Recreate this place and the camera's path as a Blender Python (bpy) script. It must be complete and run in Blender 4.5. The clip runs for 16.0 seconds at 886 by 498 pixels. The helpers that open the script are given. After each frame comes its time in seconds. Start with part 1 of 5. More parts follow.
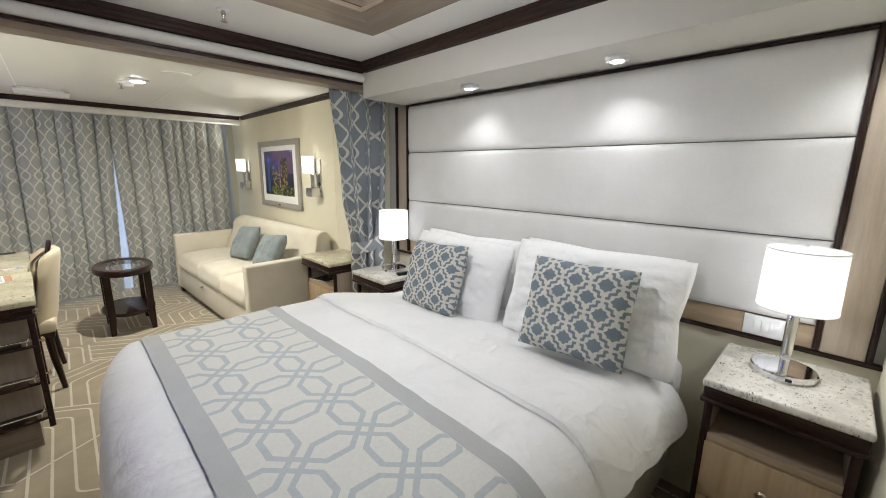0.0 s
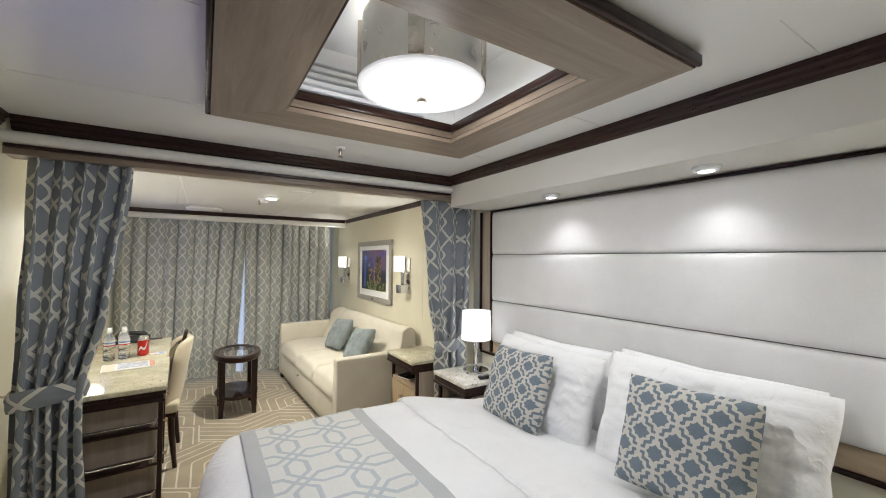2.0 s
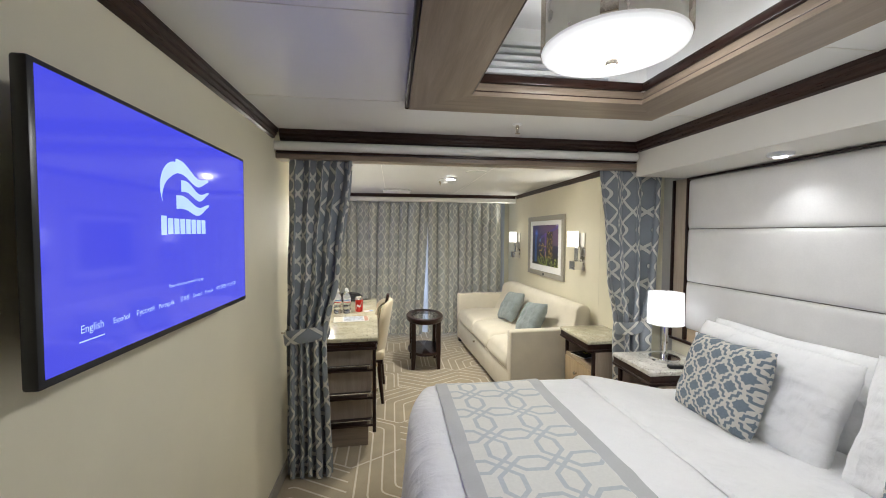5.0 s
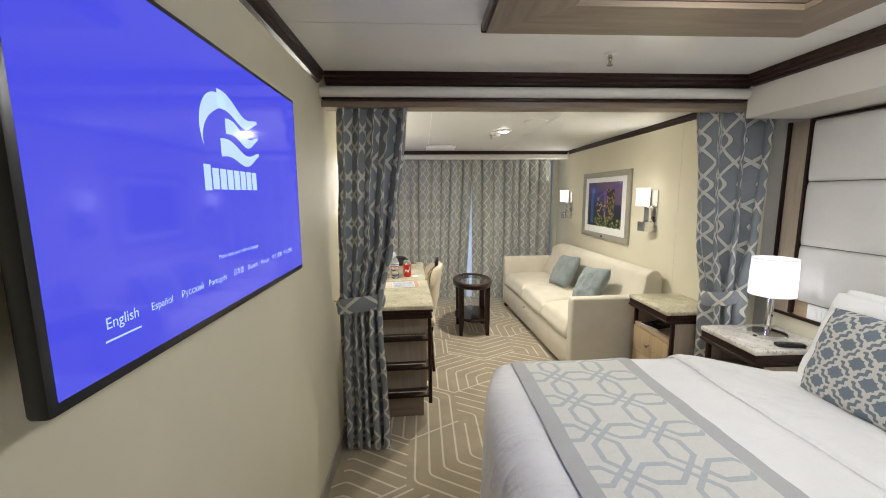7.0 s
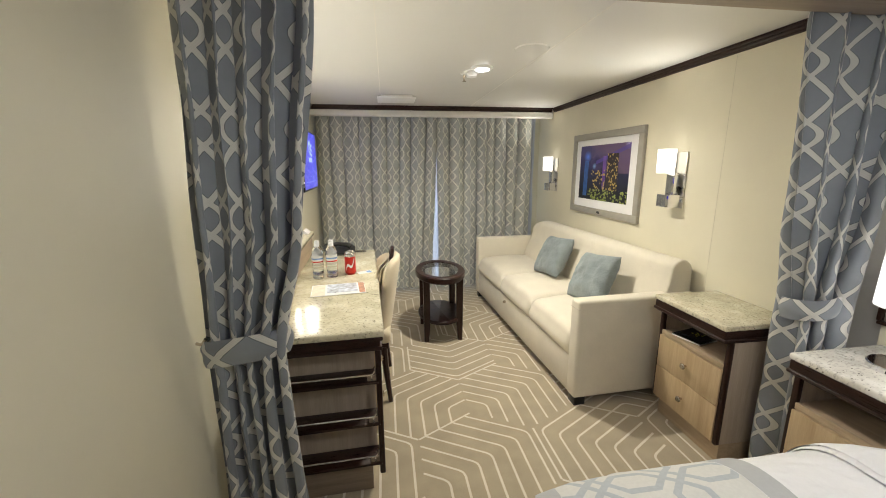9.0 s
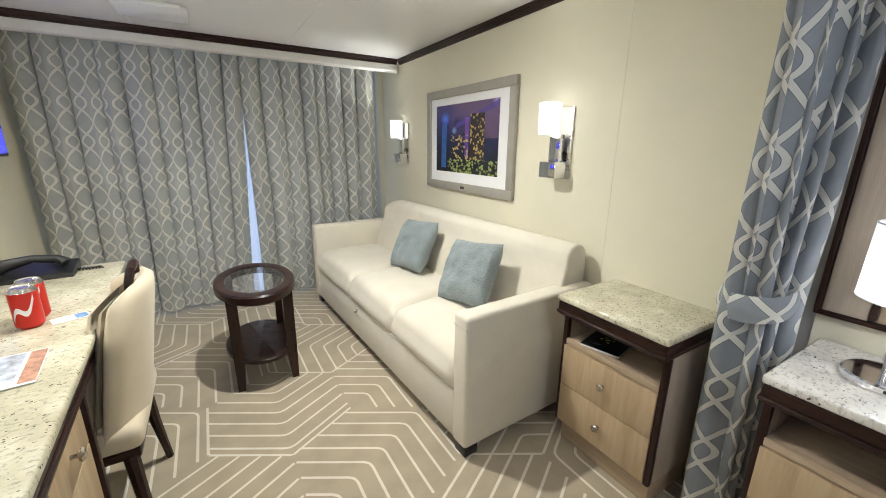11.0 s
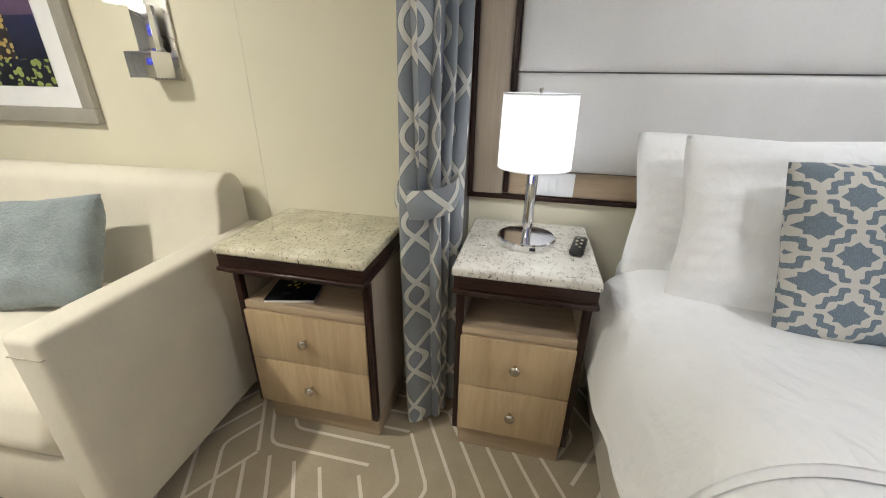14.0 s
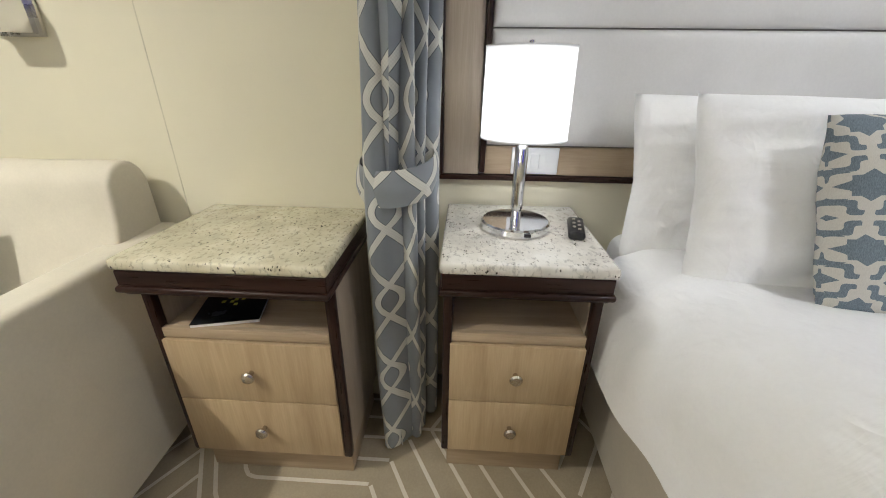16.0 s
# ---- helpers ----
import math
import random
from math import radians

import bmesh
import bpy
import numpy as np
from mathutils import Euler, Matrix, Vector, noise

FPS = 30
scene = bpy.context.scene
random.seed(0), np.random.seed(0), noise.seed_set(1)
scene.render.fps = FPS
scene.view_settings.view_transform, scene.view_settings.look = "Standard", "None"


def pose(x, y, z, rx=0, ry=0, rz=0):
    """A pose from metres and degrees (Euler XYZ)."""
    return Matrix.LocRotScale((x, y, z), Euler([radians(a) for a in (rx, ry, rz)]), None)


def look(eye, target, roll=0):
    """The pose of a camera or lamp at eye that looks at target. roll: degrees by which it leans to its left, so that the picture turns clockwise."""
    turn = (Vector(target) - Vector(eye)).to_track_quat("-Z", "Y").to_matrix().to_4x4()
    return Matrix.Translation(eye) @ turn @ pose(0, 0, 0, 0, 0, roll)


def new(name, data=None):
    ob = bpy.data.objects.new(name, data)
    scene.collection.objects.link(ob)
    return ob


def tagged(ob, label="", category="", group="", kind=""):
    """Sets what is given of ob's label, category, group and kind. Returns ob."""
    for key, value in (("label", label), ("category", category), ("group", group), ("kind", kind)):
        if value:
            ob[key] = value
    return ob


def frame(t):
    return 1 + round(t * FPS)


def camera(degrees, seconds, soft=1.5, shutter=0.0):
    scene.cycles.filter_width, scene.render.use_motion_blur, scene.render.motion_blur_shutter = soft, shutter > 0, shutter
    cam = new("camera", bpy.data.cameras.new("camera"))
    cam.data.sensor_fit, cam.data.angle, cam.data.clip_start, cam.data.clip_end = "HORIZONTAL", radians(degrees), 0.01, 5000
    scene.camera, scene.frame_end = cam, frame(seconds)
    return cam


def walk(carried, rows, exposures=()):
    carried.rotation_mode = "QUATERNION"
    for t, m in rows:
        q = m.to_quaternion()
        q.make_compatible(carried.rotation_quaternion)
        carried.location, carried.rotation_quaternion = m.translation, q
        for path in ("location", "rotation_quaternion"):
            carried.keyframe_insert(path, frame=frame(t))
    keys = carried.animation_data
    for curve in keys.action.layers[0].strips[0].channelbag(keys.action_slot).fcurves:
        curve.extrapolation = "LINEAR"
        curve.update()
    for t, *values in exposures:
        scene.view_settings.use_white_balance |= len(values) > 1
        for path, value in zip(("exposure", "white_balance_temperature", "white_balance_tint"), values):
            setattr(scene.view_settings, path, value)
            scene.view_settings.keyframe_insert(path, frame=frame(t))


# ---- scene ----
cam = camera(98.0, 16.0, soft=1.0)
PATH = [
    (0, (-0.202, -0.36, 1.372), (1.173, 1.036, 0.973), 0.7),
    (0.5, (-0.198, -0.365, 1.418), (1.108, 1.134, 1.203), 0.4),
    (1, (-0.203, -0.373, 1.43), (1.013, 1.213, 1.36), 0.5),
    (1.5, (-0.202, -0.381, 1.44), (0.927, 1.27, 1.453), 0.5),
    (2, (-0.202, -0.388, 1.453), (0.851, 1.312, 1.507), 0.5),
    (2.5, (-0.207, -0.387, 1.459), (0.767, 1.358, 1.528), 0.5),
    (3, (-0.215, -0.384, 1.463), (0.652, 1.417, 1.531), 0.4),
    (3.5, (-0.223, -0.385, 1.462), (0.495, 1.481, 1.511), 0.6),
    (4, (-0.235, -0.388, 1.458), (0.317, 1.534, 1.475), 0.4),
    (4.5, (-0.243, -0.398, 1.457), (0.144, 1.564, 1.426), 0.4),
    (6.8, (-0.403, -0.186, 1.448), (-0.304, 1.795, 1.188), -0.4),
    (7, (-0.414, -0.125, 1.438), (-0.315, 1.853, 1.158), -0.4),
    (7.5, (-0.352, 0.105, 1.41), (-0.256, 2.078, 1.094), -0.5),
    (8, (-0.333, 0.294, 1.4), (-0.226, 2.26, 1.045), -0.5),
    (8.2, (-0.348, 0.39, 1.396), (-0.222, 2.353, 1.032), -0.6),
    (9.2, (-0.315, 0.86, 1.380), (0.01, 2.79, 0.945), -0.5),
    (10.3, (-0.192, 1.317, 1.362), (0.435, 3.148, 0.856), -0.9),
    (10.5, (-0.171, 1.394, 1.315), (0.565, 3.187, 0.817), 0.2),
    (11, (-0.062, 1.566, 1.278), (0.938, 3.219, 0.758), 0.6),
    (11.5, (0.049, 1.633, 1.263), (1.318, 3.074, 0.703), 0.4),
    (12, (0.049, 1.663, 1.233), (1.542, 2.853, 0.638), 0.7),
    (12.5, (0.026, 1.692, 1.205), (1.674, 2.623, 0.558), 0.9),
    (13, (0.025, 1.719, 1.199), (1.758, 2.422, 0.489), 1.0),
    (13.5, (0.12, 1.727, 1.15), (1.891, 2.254, 0.386), 0.9),
    (14, (0.277, 1.732, 1.128), (2.07, 2.129, 0.334), 0.9),
    (14.5, (0.376, 1.762, 1.099), (2.184, 2.064, 0.299), 0.6),
    (15, (0.415, 1.805, 1.071), (2.225, 2.029, 0.25), 0.6),
    (15.5, (0.431, 1.844, 1.032), (2.261, 1.988, 0.239), 0.6),
    (16, (0.439, 1.859, 1.048), (2.26, 1.95, 0.225), 0.8),
]
walk(cam, [(t, look(eye, target, roll)) for t, eye, target, roll in PATH], 
     [(0.0, 0.24, 6450, 10), (4.5, 0.2, 6450, 10), (7.2, 0.2, 6650, 10), (8.0, 0.18, 7000, 10), (10.5, 0.36, 6200, 10), (11.5, 0.36, 6050, 10), (13.0, 0.18, 6350, 10), (14.0, 0.16, 6400, 10), (16.0, 0.16, 6350, 10)])

# ---- world and exposure ----
world = bpy.data.worlds.new("sky")
scene.world = world
world.use_nodes = True
_sky = world.node_tree.nodes.new("ShaderNodeTexSky")
_sky.sky_type, _sky.sun_disc = "NISHITA", False
_sky.sun_elevation, _sky.sun_rotation = radians(25), radians(160)
world.node_tree.links.new(_sky.outputs[0], world.node_tree.nodes["Background"].inputs[0])
world.node_tree.nodes["Background"].inputs[1].default_value = 0.15
scene.view_settings.exposure = -0.02

# brightness of the lamps that the room has
GLOW_DRUM, GLOW_SHADE, GLOW_SCONCE, GLOW_TUBE = 1.1, 0.30, 1.2, 20.0
W_SPOT, W_DOWN, W_TABLE, W_SCONCE, W_DRUM = 6.6, 86.0, 1.1, 9.0, 5.0
W_DISC, W_SIDE = 14.5, 7.5
WARM, NEUTRAL = (1.0, 0.965, 0.865), (0.97, 0.985, 1.0)


# ---- materials ----
class Sock:
    """A node output with arithmetic."""

    def __init__(self, tree, out):
        self.tree, self.out = tree, out

    def op(self, kind, *others):
        n = self.tree.nodes.new("ShaderNodeMath")
        n.operation = kind
        for i, v in enumerate((self, *others)):
            if isinstance(v, Sock):
                self.tree.links.new(v.out, n.inputs[i])
            else:
                n.inputs[i].default_value = v
        return Sock(self.tree, n.outputs[0])

    def __add__(self, o): return self.op("ADD", o)
    def __sub__(self, o): return self.op("SUBTRACT", o)
    def __mul__(self, o): return self.op("MULTIPLY", o)
    def __truediv__(self, o): return self.op("DIVIDE", o)
    def lt(self, o): return self.op("LESS_THAN", o)
    def gt(self, o): return self.op("GREATER_THAN", o)
    def abs(self): return self.op("ABSOLUTE")
    def fract(self): return self.op("FRACT")
    def floor(self): return self.op("FLOOR")
    def sin(self): return self.op("SINE")
    def min(self, o): return self.op("MINIMUM", o)
    def max(self, o): return self.op("MAXIMUM", o)
    def mod(self, o): return self.op("FLOORED_MODULO", o)
    def near(self, period):
        """Distance to the nearest multiple of period."""
        return (self - (self / period + 0.5).floor() * period).abs()


class Mat:
    """A Principled material with helpers for procedural variation."""

    def __init__(self, name, color=(0.8, 0.8, 0.8), rough=0.5, metal=0.0, **extra):
        self.m = bpy.data.materials.new(name)
        self.m.use_nodes = True
        self.t = self.m.node_tree
        self.b = self.t.nodes["Principled BSDF"]
        self.b.inputs["Base Color"].default_value = (*color, 1)
        self.b.inputs["Roughness"].default_value = rough
        self.b.inputs["Metallic"].default_value = metal
        for k, v in extra.items():
            self.b.inputs[k.replace("_", " ")].default_value = v
        self.bumped = None

    def coord(self, kind="Object"):
        n = self.t.nodes.new("ShaderNodeTexCoord")
        return n.outputs[kind]

    def axes(self, kind="Object"):
        s = self.t.nodes.new("ShaderNodeSeparateXYZ")
        self.t.links.new(self.coord(kind), s.inputs[0])
        return [Sock(self.t, o) for o in s.outputs]

    def noise(self, scale, detail=4, rough=0.55, stretch=(1, 1, 1), kind="Object", distort=0.0):
        mp = self.t.nodes.new("ShaderNodeMapping")
        mp.inputs["Scale"].default_value = stretch
        self.t.links.new(self.coord(kind), mp.inputs[0])
        n = self.t.nodes.new("ShaderNodeTexNoise")
        n.inputs["Scale"].default_value, n.inputs["Detail"].default_value, n.inputs["Roughness"].default_value = scale, detail, rough
        n.inputs["Distortion"].default_value = distort
        self.t.links.new(mp.outputs[0], n.inputs[0])
        return Sock(self.t, n.outputs[0])

    def voronoi(self, scale, stretch=(1, 1, 1), feature="F1", kind="Object"):
        mp = self.t.nodes.new("ShaderNodeMapping")
        mp.inputs["Scale"].default_value = stretch
        self.t.links.new(self.coord(kind), mp.inputs[0])
        n = self.t.nodes.new("ShaderNodeTexVoronoi")
        n.feature = feature
        n.inputs["Scale"].default_value = scale
        self.t.links.new(mp.outputs[0], n.inputs[0])
        return Sock(self.t, n.outputs[0])

    def ramp(self, fac, stops):
        n = self.t.nodes.new("ShaderNodeValToRGB")
        el = n.color_ramp.elements
        while len(el) < len(stops):
            el.new(0.5)
        for e, (p, c) in zip(el, stops):
            e.position, e.color = p, (*c, 1) if len(c) == 3 else c
        self.t.links.new(fac.out, n.inputs[0])
        return Sock(self.t, n.outputs[0])

    def mix(self, fac, a, b):
        n = self.t.nodes.new("ShaderNodeMix")
        n.data_type = "RGBA"
        for sock, v in ((n.inputs[0], fac), (n.inputs[6], a), (n.inputs[7], b)):
            if isinstance(v, Sock):
                self.t.links.new(v.out, sock)
            else:
                sock.default_value = v if isinstance(v, float) else (*v, 1)
        return Sock(self.t, n.outputs[2])

    def color(self, sock):
        self.t.links.new(sock.out, self.b.inputs["Base Color"])
        return self

    def rough(self, sock):
        self.t.links.new(sock.out, self.b.inputs["Roughness"])
        return self

    def bump(self, sock, strength=0.2, distance=0.002):
        n = self.t.nodes.new("ShaderNodeBump")
        n.inputs["Strength"].default_value, n.inputs["Distance"].default_value = strength, distance
        self.t.links.new(sock.out, n.inputs["Height"])
        if self.bumped:
            self.t.links.new(self.bumped, n.inputs["Normal"])
        self.bumped = n.outputs[0]
        self.t.links.new(self.bumped, self.b.inputs["Normal"])
        return self

    def translucent(self, share, color):
        """Lets some light through, as thin cloth does."""
        tr = self.t.nodes.new("ShaderNodeBsdfTranslucent")
        if isinstance(color, Sock):
            self.t.links.new(color.out, tr.inputs[0])
        else:
            tr.inputs[0].default_value = (*color, 1)
        mixer = self.t.nodes.new("ShaderNodeMixShader")
        mixer.inputs[0].default_value = share
        self.t.links.new(self.b.outputs[0], mixer.inputs[1])
        self.t.links.new(tr.outputs[0], mixer.inputs[2])
        self.t.links.new(mixer.outputs[0], self.t.nodes["Material Output"].inputs[0])
        return self


def glow(name, color, strength, base=(0.8, 0.8, 0.8)):
    m = Mat(name, base, 0.6)
    m.b.inputs["Emission Color"].default_value = (*color, 1)
    m.b.inputs["Emission Strength"].default_value = strength
    return m.m


def plain(name, color, rough, metal=0.0, amount=0.12, scale=12.0, bump=0.0, fine=220.0, **extra):
    """A surface with uneven tone and fine grain."""
    m = Mat(name, color, rough, metal, **extra)
    n = m.noise(scale, 5)
    dark, light = [tuple(c * k for c in color) for k in (1 - amount, 1 + amount)]
    m.color(m.ramp(n, [(0.3, dark), (0.7, tuple(min(c, 0.95) for c in light))]))
    m.rough(n * 0.15 + (rough - 0.07))
    if bump:
        m.bump(m.noise(fine, 3), bump, 0.001)
    return m.m


def wood(name, dark, light, axis="z", rough=0.38, scale=3.0):
    st = {"x": (0.6, 9, 9), "y": (9, 0.6, 9), "z": (9, 9, 0.6)}[axis]
    m = Mat(name, light, rough)
    a, b = m.noise(scale, 6, 0.6, st, distort=0.6), m.noise(scale * 9, 4, 0.6, st)
    mid = tuple((p + q) / 2 for p, q in zip(dark, light))
    m.color(m.ramp(a * 0.7 + b * 0.3, [(0.3, dark), (0.5, mid), (0.68, light)]))
    m.rough(b * 0.2 + (rough - 0.1))
    m.bump(b, 0.12, 0.0006)
    if name.startswith("dark_wood"):
        m.b.inputs["Specular IOR Level"].default_value = 0.3
    return m.m


def granite(name, base, cream):
    m = Mat(name, base, 0.14)
    big = m.noise(9, 5, 0.6)
    c = m.ramp(big, [(0.3, tuple(v * 0.8 for v in base)), (0.5, base), (0.68, cream)])
    mid = m.noise(70, 4, 0.6, (1, 1.5, 1))
    c = m.mix(m.ramp(mid, [(0.53, (0, 0, 0)), (0.64, (0.62, 0.62, 0.62))]), c, tuple(v * 0.48 for v in base))
    speck = m.voronoi(85, (1, 1.6, 1))
    pick = m.noise(38, 2)
    c = m.mix(speck.lt(0.25) * pick.gt(0.575), c, (0.06, 0.05, 0.04))
    return m.color(c).m


def weave(name, color, rough=0.85, scale=900.0, amount=0.1, strength=0.25, sheen=0.2):
    m = Mat(name, color, rough)
    m.b.inputs["Sheen Weight"].default_value = sheen
    x, y, z = m.axes()
    n = m.noise(7, 5)
    f = m.noise(150, 3)
    dark, light = [tuple(min(c * k, 0.92) for c in color) for k in (1 - amount, 1 + amount)]
    m.color(m.ramp(n * 0.65 + f * 0.35, [(0.35, dark), (0.65, light)]))
    m.bump(m.noise(scale * 0.4, 2), strength, 0.0008)
    m.bump(m.noise(11, 3), 0.1, 0.006)
    return m.m


def trellis(name, base, line, share):
    """Curtain cloth: crossing bands with rounded lobes between the crossings."""
    m = Mat(name, base, 0.6)
    m.b.inputs["Sheen Weight"].default_value = 0.3
    u, v, w = m.axes("UV")
    P, L1, L2, lobe, band = 0.128, 0.088, 0.152, 0.033, 0.0104
    s = v.mod(L1 + L2)
    in_lobe = s.lt(L1)
    off1 = (s * (math.pi / L1)).sin() * lobe
    off2 = (s - L1) * (P / L2)
    off = in_lobe * off1 + (off2 * (in_lobe * -1.0 + 1.0))
    d = (u - off).near(P).min((u + off).near(P))
    n = m.noise(6, 4)
    b2 = m.ramp(n, [(0.3, tuple(c * 0.85 for c in base)), (0.7, tuple(c * 1.12 for c in base))])
    edge = m.mix(d.lt(band * 1.22), b2, tuple(c * 0.5 for c in base))
    rib = ((u * 900.0).sin() * (v * 900.0).sin()) * 0.5 + 0.5
    ln = m.mix(rib, tuple(c * 0.86 for c in line), line)
    c = m.mix(d.lt(band), edge, ln)
    m.color(c)
    m.bump(rib * d.lt(band), 0.25, 0.0012)
    if share:
        m.translucent(share, c)
    return m.m


def quatrefoil(name, blue, pale):
    """Cushion cloth: blue stars in a pale fretwork with wavy links."""
    m = Mat(name, pale, 0.85)
    u, v, w = m.axes("UV")
    P = 0.106
    star = None
    for du in (0.0, 0.5):
        a, b = (u + du * P).near(P), (v + du * P).near(P)
        octa = ((a * 0.90).max(b) / 0.0172).min((a * 0.88 + b) / 0.0262)
        hit = octa.lt(1.0)
        star = hit if star is None else star.max(hit)
    for du in (0.0, 0.5):
        a, b = (u + (du + 0.5) * P).near(P), (v + du * P).near(P)
        bend = ((a + b) * 185.0).sin() * 0.0055
        cross = ((a - b + bend).abs()).lt(0.0082) * (a + b).lt(0.054) * (a + b).gt(0.012) * a.gt(0.0055)
        star = star.max(cross)
    n = m.noise(260, 2, stretch=(1, 6, 1))
    c = m.mix(star, m.ramp(n, [(0.3, tuple(k * 0.88 for k in pale)), (0.7, pale)]), m.ramp(n, [(0.3, tuple(k * 0.7 for k in blue)), (0.7, tuple(k * 1.2 for k in blue))]))
    m.color(c)
    m.bump(n, 0.3, 0.0008)
    return m.m


def octagons(name, blue, pale):
    """Bed runner cloth: interlaced octagon lines."""
    m = Mat(name, pale, 0.8)
    u, v, w = m.axes("UV")
    P, r, half = 0.172, 0.118, 0.0078
    a, b = u.near(P), v.near(P)
    line = None
    for p, q in ((a, b), (a * -1.0 + P, b), (a, b * -1.0 + P)):
        octa = p.max(q).max((p + q) * 0.79)
        ring = ((octa - r).abs()).lt(half)
        line = ring if line is None else line.max(ring)
    n = m.noise(120, 3)
    body = m.mix(line, m.ramp(n, [(0.3, tuple(k * 0.93 for k in pale)), (0.7, pale)]), m.ramp(n, [(0.3, tuple(k * 0.9 for k in blue)), (0.7, blue)]))
    m.color(body)
    m.bump(m.noise(420, 2), 0.2, 0.0008)
    m.bump(line, 0.15, 0.0015)
    return m.m


def art(name):
    """The picture: a dark blue and violet night scene with points of gold, green and blue light."""
    m = Mat(name, (0.02, 0.02, 0.05), 0.35)
    u, v, w = m.axes("UV")
    n = m.noise(5, 5, kind="UV", distort=0.8)
    c = m.ramp(v + n * 0.35, [(0.3, (0.008, 0.010, 0.018)), (0.62, (0.02, 0.024, 0.07)), (0.9, (0.04, 0.04, 0.16)), (1.0, (0.08, 0.07, 0.2))])
    dusk = (u - 0.75).abs().lt(0.5) * v.gt(0.5)
    c = m.mix(m.ramp(u * 0.6 + v * 0.5 + n * 0.4, [(0.70, (0, 0, 0)), (1.15, (0.55, 0.55, 0.55))]) * dusk, c, (0.22, 0.13, 0.20))
    blobs = ((0.17, 0.80, 0.11, (0.10, 0.26, 0.95)), (0.33, 0.62, 0.075, (0.22, 0.50, 0.9)), (0.96, 0.97, 0.08, (0.5, 0.45, 0.85)))
    for bx, by, br, col in blobs:
        d = ((u - bx) * (u - bx) * 1.6 + (v - by) * (v - by)).op("SQRT")
        c = m.mix(m.ramp(d + n * 0.06, [(br * 0.3, (0.9, 0.9, 0.9)), (br * 1.3, (0, 0, 0))]), c, col)
    streak = m.noise(30, 3, kind="UV", stretch=(1.0, 0.25, 1.0))
    stem = (u - 0.14 - v * 0.02).abs().lt(0.045) * v.lt(0.72) * v.gt(0.06)
    c = m.mix(stem * streak, c, (0.04, 0.20, 0.65))
    roof = (v - 0.70 - (u - 0.4) * 0.42).abs().lt(0.035) * u.gt(0.36)
    c = m.mix(roof * 0.8, c, (0.10, 0.07, 0.34))
    s = m.voronoi(30, kind="UV", stretch=(1.0, 0.7, 1.0))
    pick = m.noise(9, 3, kind="UV")
    block = (u - 0.70).abs().lt(0.105) * v.gt(0.20) * v.lt(0.84)
    c = m.mix(block, c, (0.035, 0.028, 0.03))
    c = m.mix((u - 0.54).abs().lt(0.03) * v.gt(0.22) * v.lt(0.8) * streak, c, (0.25, 0.10, 0.55))
    c = m.mix((s.lt(0.42) * pick.gt(0.40)) * block, c, (0.42, 0.30, 0.10))
    town = (u - 0.42).abs().lt(0.15) * v.gt(0.1) * v.lt(0.55)
    c = m.mix((s.lt(0.45) * pick.gt(0.46)) * town, c, (0.50, 0.36, 0.10))
    bush = v.lt(0.20) * u.gt(0.22)
    c = m.mix((s.lt(0.5) * pick.gt(0.44)) * bush, c, (0.30, 0.36, 0.10))
    return m.color(c).m


WALL = plain("wall_cream", (0.76, 0.715, 0.56), 0.55, amount=0.03, scale=3, bump=0.08, fine=500)
SOFFIT = plain("soffit_white", (0.63, 0.61, 0.56), 0.5, amount=0.03, scale=3, bump=0.05, fine=500)
WALL_GREY = plain("wall_grey", (0.5, 0.49, 0.47), 0.6, amount=0.04, bump=0.06)
_ceil = Mat("ceiling_white", (0.88, 0.88, 0.87), 0.2)
_ceil.color(_ceil.ramp(_ceil.noise(1.5, 3), [(0.3, (0.87, 0.87, 0.86)), (0.7, (0.89, 0.89, 0.88))]))
CEIL = _ceil.m
WHITE_TRIM = plain("white_trim", (0.72, 0.70, 0.66), 0.4, amount=0.03)
DARK = wood("dark_wood", (0.008, 0.004, 0.003), (0.042, 0.016, 0.011), "x", 0.3)
DARKY = wood("dark_wood_along", (0.008, 0.004, 0.003), (0.042, 0.016, 0.011), "y", 0.3)
DARKZ = wood("dark_wood_upright", (0.008, 0.004, 0.003), (0.042, 0.016, 0.011), "z", 0.3)
OAK = wood("pale_oak", (0.38, 0.27, 0.155), (0.55, 0.42, 0.26), "z", 0.42)
OAKY = wood("pale_oak_along", (0.34, 0.25, 0.16), (0.50, 0.39, 0.27), "y", 0.42)
WALNUTX = wood("greyed_walnut", (0.17, 0.125, 0.09), (0.32, 0.25, 0.185), "x", 0.36)
WALNUTY = wood("greyed_walnut_along", (0.17, 0.125, 0.09), (0.32, 0.25, 0.185), "y", 0.36)
WALNUTZ = wood("greyed_oak_upright", (0.36, 0.29, 0.22), (0.52, 0.44, 0.35), "z", 0.4)
GRANITE = granite("pale_granite", (0.62, 0.575, 0.42), (0.75, 0.715, 0.57))
GRANITE_W = granite("white_granite", (0.68, 0.65, 0.58), (0.80, 0.78, 0.72))
CHROME = plain("chrome", (0.82, 0.82, 0.84), 0.09, 1.0, amount=0.03)
SATIN = plain("satin_steel", (0.62, 0.60, 0.55), 0.28, 1.0, amount=0.05)
NICKEL = plain("brushed_nickel", (0.55, 0.50, 0.43), 0.25, 1.0, amount=0.06)
BLACK = plain("black_plastic", (0.012, 0.012, 0.013), 0.3, amount=0.2)
PLATE = plain("white_plastic", (0.82, 0.83, 0.84), 0.35, amount=0.02)
